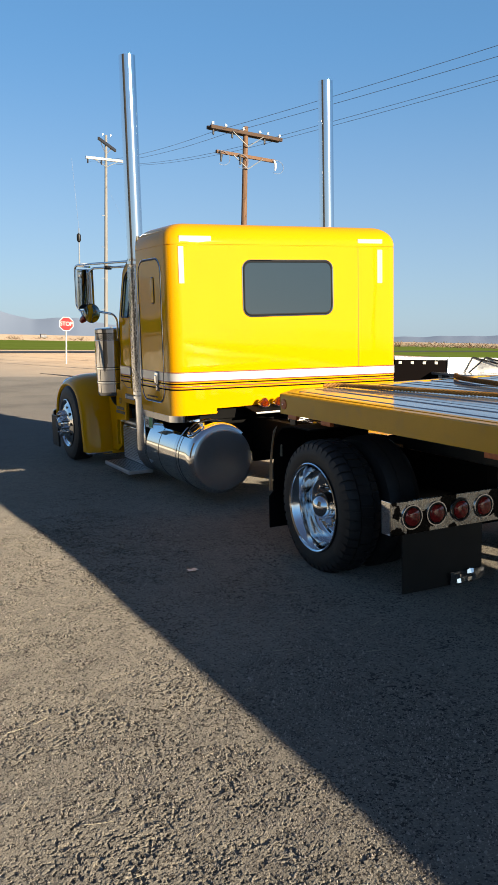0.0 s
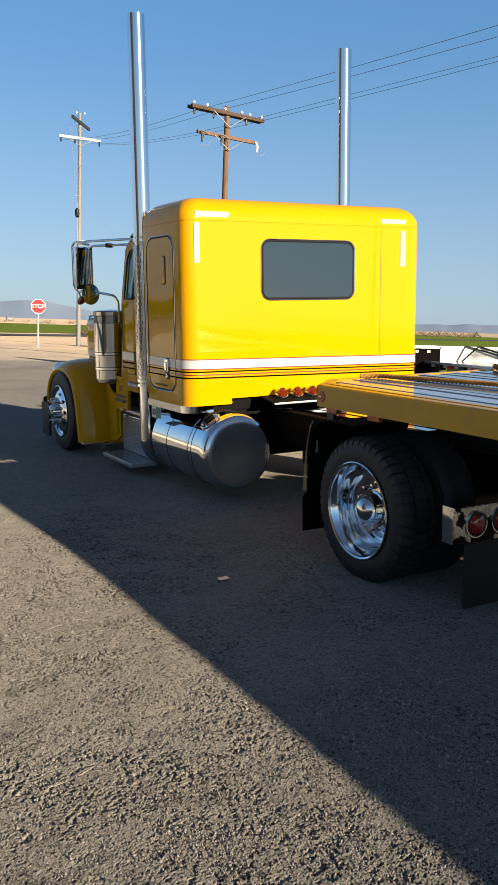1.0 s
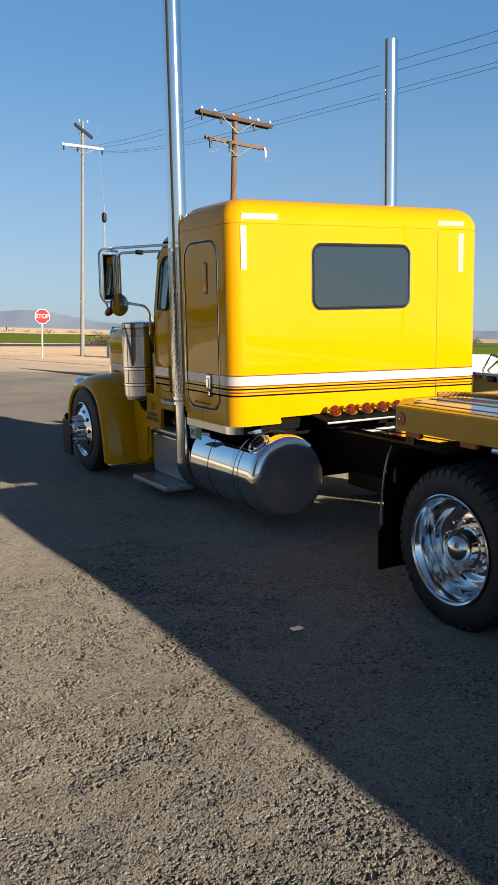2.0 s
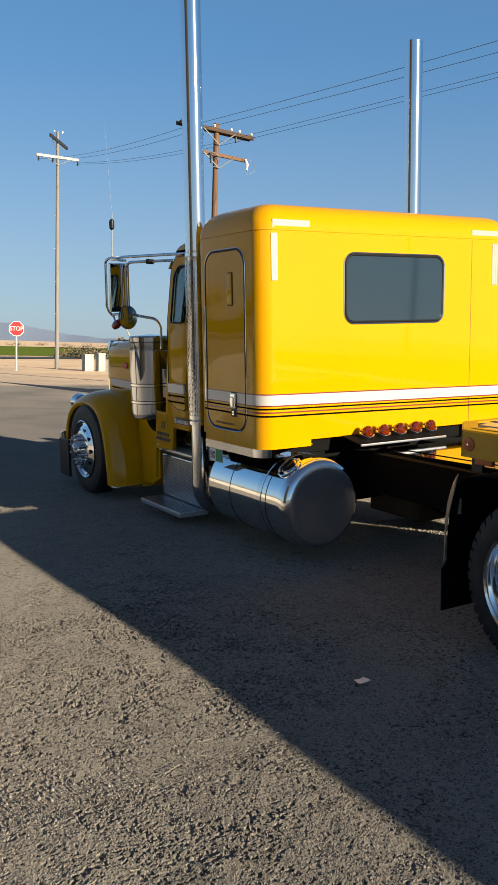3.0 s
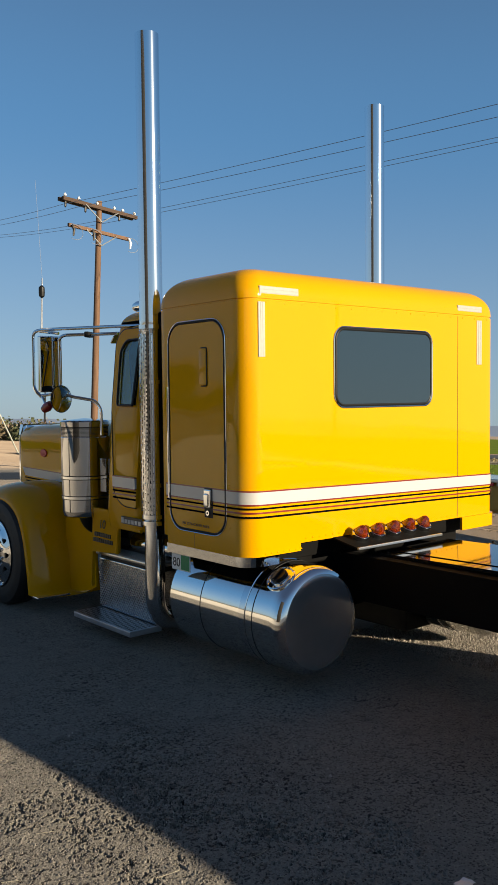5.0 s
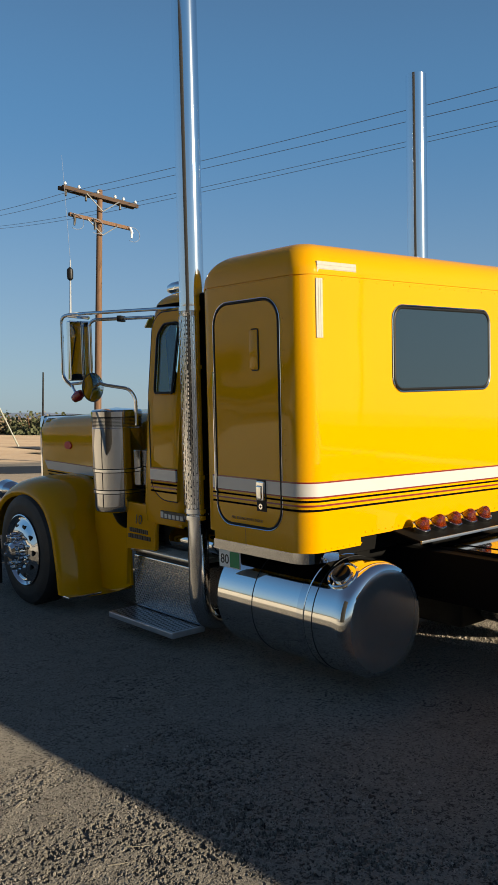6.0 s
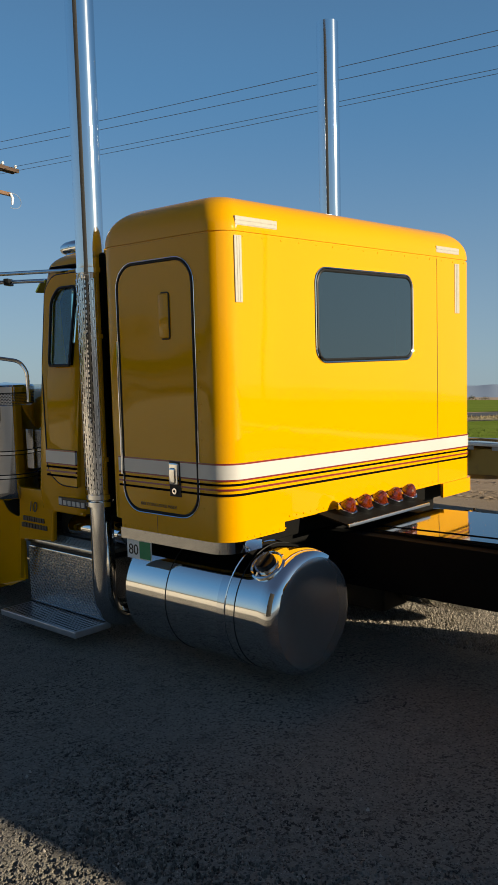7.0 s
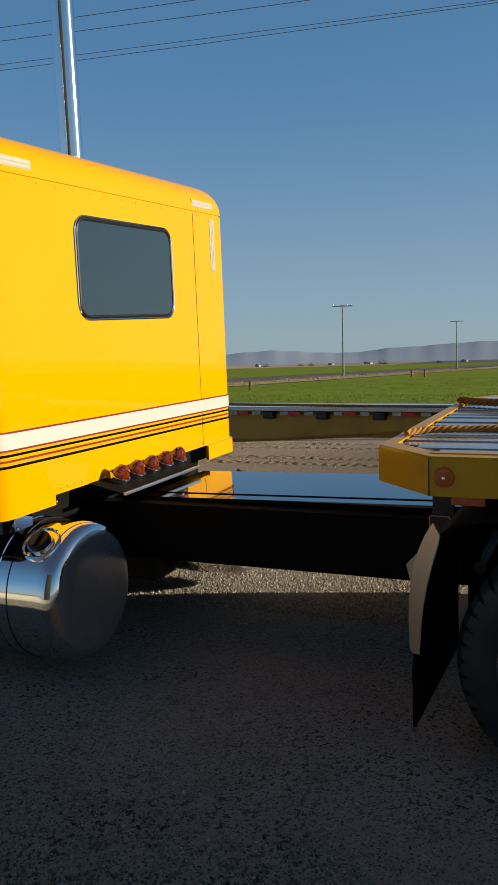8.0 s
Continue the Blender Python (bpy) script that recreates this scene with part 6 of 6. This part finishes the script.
solo("marker_post", rod((82.7, 24.7, 0.1), (82.7, 24.7, 1.0), 0.10, seg=8), WOOD_POLE, "short wooden post on the field edge", "post")

solo("marker_post", rod((83.4, 23.6, 0.1), (83.4, 23.6, 0.95), 0.10, seg=8), WOOD_POLE, "short wooden post on the field edge", "post")

# ---- loose stones and straw on the yard ----
random.seed(11)
STONE = mat("loose_gravel", (0.30, 0.27, 0.23), 0.85, vary=0.5, scale=25.0)
rng = np.random.default_rng(3)
N = 240000
gx, gy = rng.uniform(-0.9, 2.9, N), 1.3 + 9.0 * rng.random(N) ** 1.5
def waves(f, seed):
    q = np.random.default_rng(seed)
    return sum(np.sin(gx * f * math.cos(a) + gy * f * math.sin(a) + p) for a, p in zip(q.uniform(0, 6.28, 7), q.uniform(0, 6.28, 7))) / 7
clump = 0.9 * waves(2.1, 1) + 0.9 * waves(6.5, 2) + 0.8 * waves(21.0, 4) + 0.5 * waves(60.0, 5)
edge = np.clip(np.minimum(np.minimum((gx + 0.9) / 0.7, (2.9 - gx) / 0.6), np.minimum((gy - 1.3) / 1.0, (10.3 - gy) / 1.5)), 0, 1)
keep = (clump > rng.uniform(-0.30, 0.75, N)) & (rng.random(N) < edge)
gx, gy = gx[keep], gy[keep]
N = len(gx)
size = 0.0014 + 0.0022 * rng.random(N) + 0.0060 * rng.random(N) ** 16
ang = rng.uniform(0, 6.28, N)
pts = np.zeros((N, 5, 3))
for k in range(4):
    rr = size * rng.uniform(0.7, 1.35, N)
    pts[:, k] = np.stack((gx + rr * np.cos(ang + k * 1.5708), gy + rr * np.sin(ang + k * 1.5708), 0.006 - 0.5 * size), 1)
pts[:, 4] = np.stack((gx + size * rng.uniform(-0.5, 0.5, N), gy + size * rng.uniform(-0.5, 0.5, N), 0.007 + size * rng.uniform(0.6, 1.3, N)), 1)
fall = np.clip((pts[:, :, 1] - 6.2) / 3.2, 0, 1)
pts[:, :, 2] -= 0.065 * fall * fall * (3 - 2 * fall)
pts = pts.reshape(-1, 3) @ np.array(LEAN.to_3x3()).T
tri = np.array([(k, (k + 1) % 4, 4) for k in range(4)])
faces = (np.arange(N)[:, None, None] * 5 + tri[None]).reshape(-1, 3)
me = bpy.data.meshes.new("gravel")
me.vertices.add(len(pts))
me.vertices.foreach_set("co", pts.ravel())
me.loops.add(faces.size)
me.loops.foreach_set("vertex_index", faces.ravel().astype(np.int32))
me.polygons.add(len(faces))
me.polygons.foreach_set("loop_start", np.arange(0, faces.size, 3, dtype=np.int32))
me.update(calc_edges=True)
STONE_NT = STONE.node_tree
geo = STONE_NT.nodes.new("ShaderNodeNewGeometry")
hue = STONE_NT.nodes.new("ShaderNodeHueSaturation")
hue.inputs["Color"].default_value = (0.27, 0.243, 0.207, 1)
span = STONE_NT.nodes.new("ShaderNodeMapRange")
span.inputs[3].default_value, span.inputs[4].default_value = 0.45, 1.5
STONE_NT.links.new(geo.outputs["Random Per Island"], span.inputs[0])
STONE_NT.links.new(span.outputs[0], hue.inputs["Value"])
STONE_NT.links.new(hue.outputs[0], STONE_NT.nodes["Principled BSDF"].inputs["Base Color"])
me.materials.append(STONE)
tagged(new("gravel", me), "loose grey and tan gravel on the asphalt", "gravel", kind="stuff")
# pale gravel lying on the right-hand side of the yard
sx_, sy_ = 4.75 + 1.35 * rng.random(26000) ** 0.85, rng.uniform(5.9, 8.3, 26000)
ax_, ay_ = stretch_axis(-3500, 3500, 4, 8, 210), stretch_axis(-2000, 4500, 6, 8, 170)


def sheet_level(x, y):
    """The height of the ground's sheet between its corners."""
    i, j = int(np.searchsorted(ax_, x)) - 1, int(np.searchsorted(ay_, y)) - 1
    u, v = (x - ax_[i]) / (ax_[i + 1] - ax_[i]), (y - ay_[j]) / (ay_[j + 1] - ay_[j])
    low = ground_level(ax_[i], ay_[j]) * (1 - u) + ground_level(ax_[i + 1], ay_[j]) * u
    high = ground_level(ax_[i], ay_[j + 1]) * (1 - u) + ground_level(ax_[i + 1], ay_[j + 1]) * u
    return low * (1 - v) + high * v


sz_ = np.array([sheet_level(a, b) for a, b in zip(sx_, sy_)])
ss_, sa_ = 0.0045 + 0.0060 * rng.random(26000), rng.uniform(0, 6.28, 26000)
co = np.zeros((26000, 5, 3))
for k in range(4):
    co[:, k] = np.stack((sx_ + ss_ * np.cos(sa_ + k * 1.5708), sy_ + ss_ * np.sin(sa_ + k * 1.5708), sz_ - 0.002), 1)
co[:, 4] = np.stack((sx_, sy_, sz_ + ss_ * rng.uniform(0.8, 1.7, 26000)), 1)
faces = (np.arange(26000)[:, None, None] * 5 + tri[None]).reshape(-1, 3)
me = bpy.data.meshes.new("gravel")
me.from_pydata(co.reshape(-1, 3).tolist(), [], faces.tolist())
me.materials.append(STONE)
tagged(new("gravel", me), "pale loose gravel beside the truck", "gravel", kind="stuff")
# the crumbly broken top of the asphalt, as fine relief
def broken_asphalt(x0, x1, y0, y1, step, seed, soft):
    cx, cy = np.arange(x0, x1, step), np.arange(y0, y1, step)
    nx, ny = len(cx), len(cy)
    unit = 0.0045 / step
    def smooth_noise(cells, k):
        """Noise of unit spread whose lumps are that many cells of 4.5 mm wide."""
        raw = np.fft.rfft2(np.random.default_rng(seed + k).standard_normal((ny, nx)))
        fy, fx = np.fft.fftfreq(ny)[:, None], np.fft.rfftfreq(nx)[None]
        out = np.fft.irfft2(raw * np.exp(-2 * (math.pi * cells * unit / 2) ** 2 * (fx ** 2 + fy ** 2)), (ny, nx))
        return out / out.std()
    def step_up(v, lo, hi):
        v = np.clip((v - lo) / (hi - lo), 0, 1)
        return v * v * (3 - 2 * v)
    worn = step_up(0.75 * smooth_noise(70, 1) + 0.65 * smooth_noise(20, 2), -1.2, 1.3)
    grain = 0.00050 * smooth_noise(0.6, 3) + 0.00045 * smooth_noise(1.6, 4)
    broken = smooth_noise(1.5, 5) + 0.75 * smooth_noise(3.4, 6) + 0.35 * smooth_noise(0.7, 11)
    pits = step_up(broken, 1.95 - 1.35 * worn, 2.12 - 1.35 * worn) * (0.008 + 0.012 * worn)
    stones = step_up(smooth_noise(1.1, 12), 1.5 - 0.4 * worn, 2.4) * 0.0032
    relief = grain - pits + stones + 0.0012 * smooth_noise(14, 8)
    px, py = np.meshgrid(cx, cy)
    wander = 0.35 * smooth_noise(60, 9) + 0.2 * smooth_noise(18, 10)
    rim = np.minimum(np.minimum((px - x0) / 0.55, (x1 - px) / 0.35), np.minimum((py - y0) / soft, (y1 - py) / 0.35))
    fade = np.clip(np.clip(rim, 0, 1) * (1.1 + 0.35 * wander), 0, 1) * (rim > 0)
    height = 0.0065 * fade + relief * fade - 0.004 * (1 - fade)
    ahead = np.clip((py - 6.2) / 3.2, 0, 1)
    height = height - 0.065 * ahead * ahead * (3 - 2 * ahead)
    co = np.stack((px, py, height), 2).reshape(-1, 3) @ np.array(LEAN.to_3x3()).T
    idx = np.arange(nx * ny).reshape(ny, nx)
    quads = np.stack((idx[:-1, :-1], idx[:-1, 1:], idx[1:, 1:], idx[1:, :-1]), 2).reshape(-1, 4)
    me = bpy.data.meshes.new("broken_asphalt")
    me.vertices.add(len(co))
    me.vertices.foreach_set("co", co.ravel())
    me.loops.add(quads.size)
    me.loops.foreach_set("vertex_index", quads.ravel().astype(np.int32))
    me.polygons.add(len(quads))
    me.polygons.foreach_set("loop_start", np.arange(0, quads.size, 4, dtype=np.int32))
    me.update(calc_edges=True)
    me.shade_flat()
    me.materials.append(GROUND)
    return tagged(new("broken_asphalt", me), "crumbly broken surface of worn asphalt", "asphalt", kind="stuff")


broken_asphalt(-0.75, 2.0, 1.35, 5.4, 0.0050, 20, 1.0)
broken_asphalt(-0.5, 2.65, 5.1, 9.4, 0.0066, 60, 0.3)
# wheel ruts pressed into the bare dirt beside the second trailer
def wheel_rut(x, y0, y1, width, seed):
    rows = []
    for i in range(int((y1 - y0) / 0.035)):
        y = y0 + i * 0.035
        row = []
        for k in range(15):
            u = k / 14 * 2 - 1
            edge = max(0.0, 1 - u * u)
            tread = 0.007 * math.sin(y * 38 + 3.5 * abs(u)) * (abs(u) < 0.6)
            lump = 0.022 * noise.noise((y * 3.1, u * 2.5, seed)) + 0.014 * noise.noise((y * 9.0, u * 6.0, seed + 3))
            px = x + 0.12 * math.sin(y * 0.35 + seed) + u * width / 2
            row.append((px, y, ground_level(px, y) - 0.008 + edge * (0.014 + 0.014 * abs(u) + tread + lump)))
        rows.append(row)
    return tagged(solo("wheel_rut", sheet(rows), GROUND, "lumpy wheel rut pressed into dry tan dirt", "dirt", smooth=0), kind="stuff")


for k, x in enumerate((12.75, 13.45, 15.1, 15.9)):
    wheel_rut(x, 3.5, 17.0, 0.55, 3.0 + 7 * k)
# clods of soil on the bare ground beside the second trailer
CLOD = mat("soil_clods", (0.32, 0.24, 0.165), 0.95, vary=0.3, scale=12.0)
verts, faces = [], []
for k in range(1500):
    # wheel ruts that run along the far trailer, and a thin scatter between them
    x, y = (random.gauss((12.75, 13.35, 15.1, 15.8)[k % 4], 0.16) if k % 5 else random.uniform(10.5, 17.3)), random.uniform(3, 17)
    r = random.uniform(0.010, 0.030)
    z, a0, i = ground_level(x, y), random.uniform(0, 6.28), len(verts)
    verts += [(x + r * random.uniform(0.7, 1.3) * math.cos(a0 + k * 1.0472), y + r * random.uniform(0.7, 1.3) * math.sin(a0 + k * 1.0472), z - 0.01) for k in range(6)] + [(x + r * random.uniform(-0.4, 0.4), y + r * random.uniform(-0.4, 0.4), z + r * random.uniform(0.45, 0.9))]
    faces += [(i + k, i + (k + 1) % 6, i + 6) for k in range(6)]
me = bpy.data.meshes.new("soil_clods")
me.from_pydata(verts, [], faces)
me.materials.append(CLOD)
tagged(new("soil_clods", me), "dry clods of tan soil on bare ground", "soil", kind="stuff")
STRAW = mat("straw", (0.50, 0.45, 0.33), 0.8, vary=0.3, scale=30.0)
bm = bmesh.new()
for _ in range(210):
    x, y = random.uniform(-0.8, 2.9), random.uniform(1.5, 9.5)
    fall = min(1, max(0, (y - 6.2) / 3.2))
    a, ln = random.uniform(0, 6.28), random.uniform(0.02, 0.11)
    pts = [LEAN @ Vector((x + math.cos(a + 0.15 * t) * ln * t, y + math.sin(a + 0.15 * t) * ln * t, 0.013 + 0.003 * t - 0.065 * fall * fall * (3 - 2 * fall))) for t in (0, 0.35, 0.7, 1)]
    tube(pts, 0.0009, 4, bm)
tagged(solo("straw", bm, STRAW, "scattered bits of dry straw on the asphalt", "straw"), kind="stuff")
lit = bmesh.new()
rows = [[LEAN @ Vector((2.382 + 0.042 * (i / 6 - 0.5) * 1.6, 5.405 + 0.03 * (j / 3 - 0.5) * 1.6, 0.020 + 0.008 * noise.noise((i * 0.7, j * 0.9, 2)))) for i in range(7)] for j in range(4)]
solo("litter", sheet(rows, lit, thick=0.002), PORCELAIN, "crumpled scrap of white paper on the asphalt", "litter")
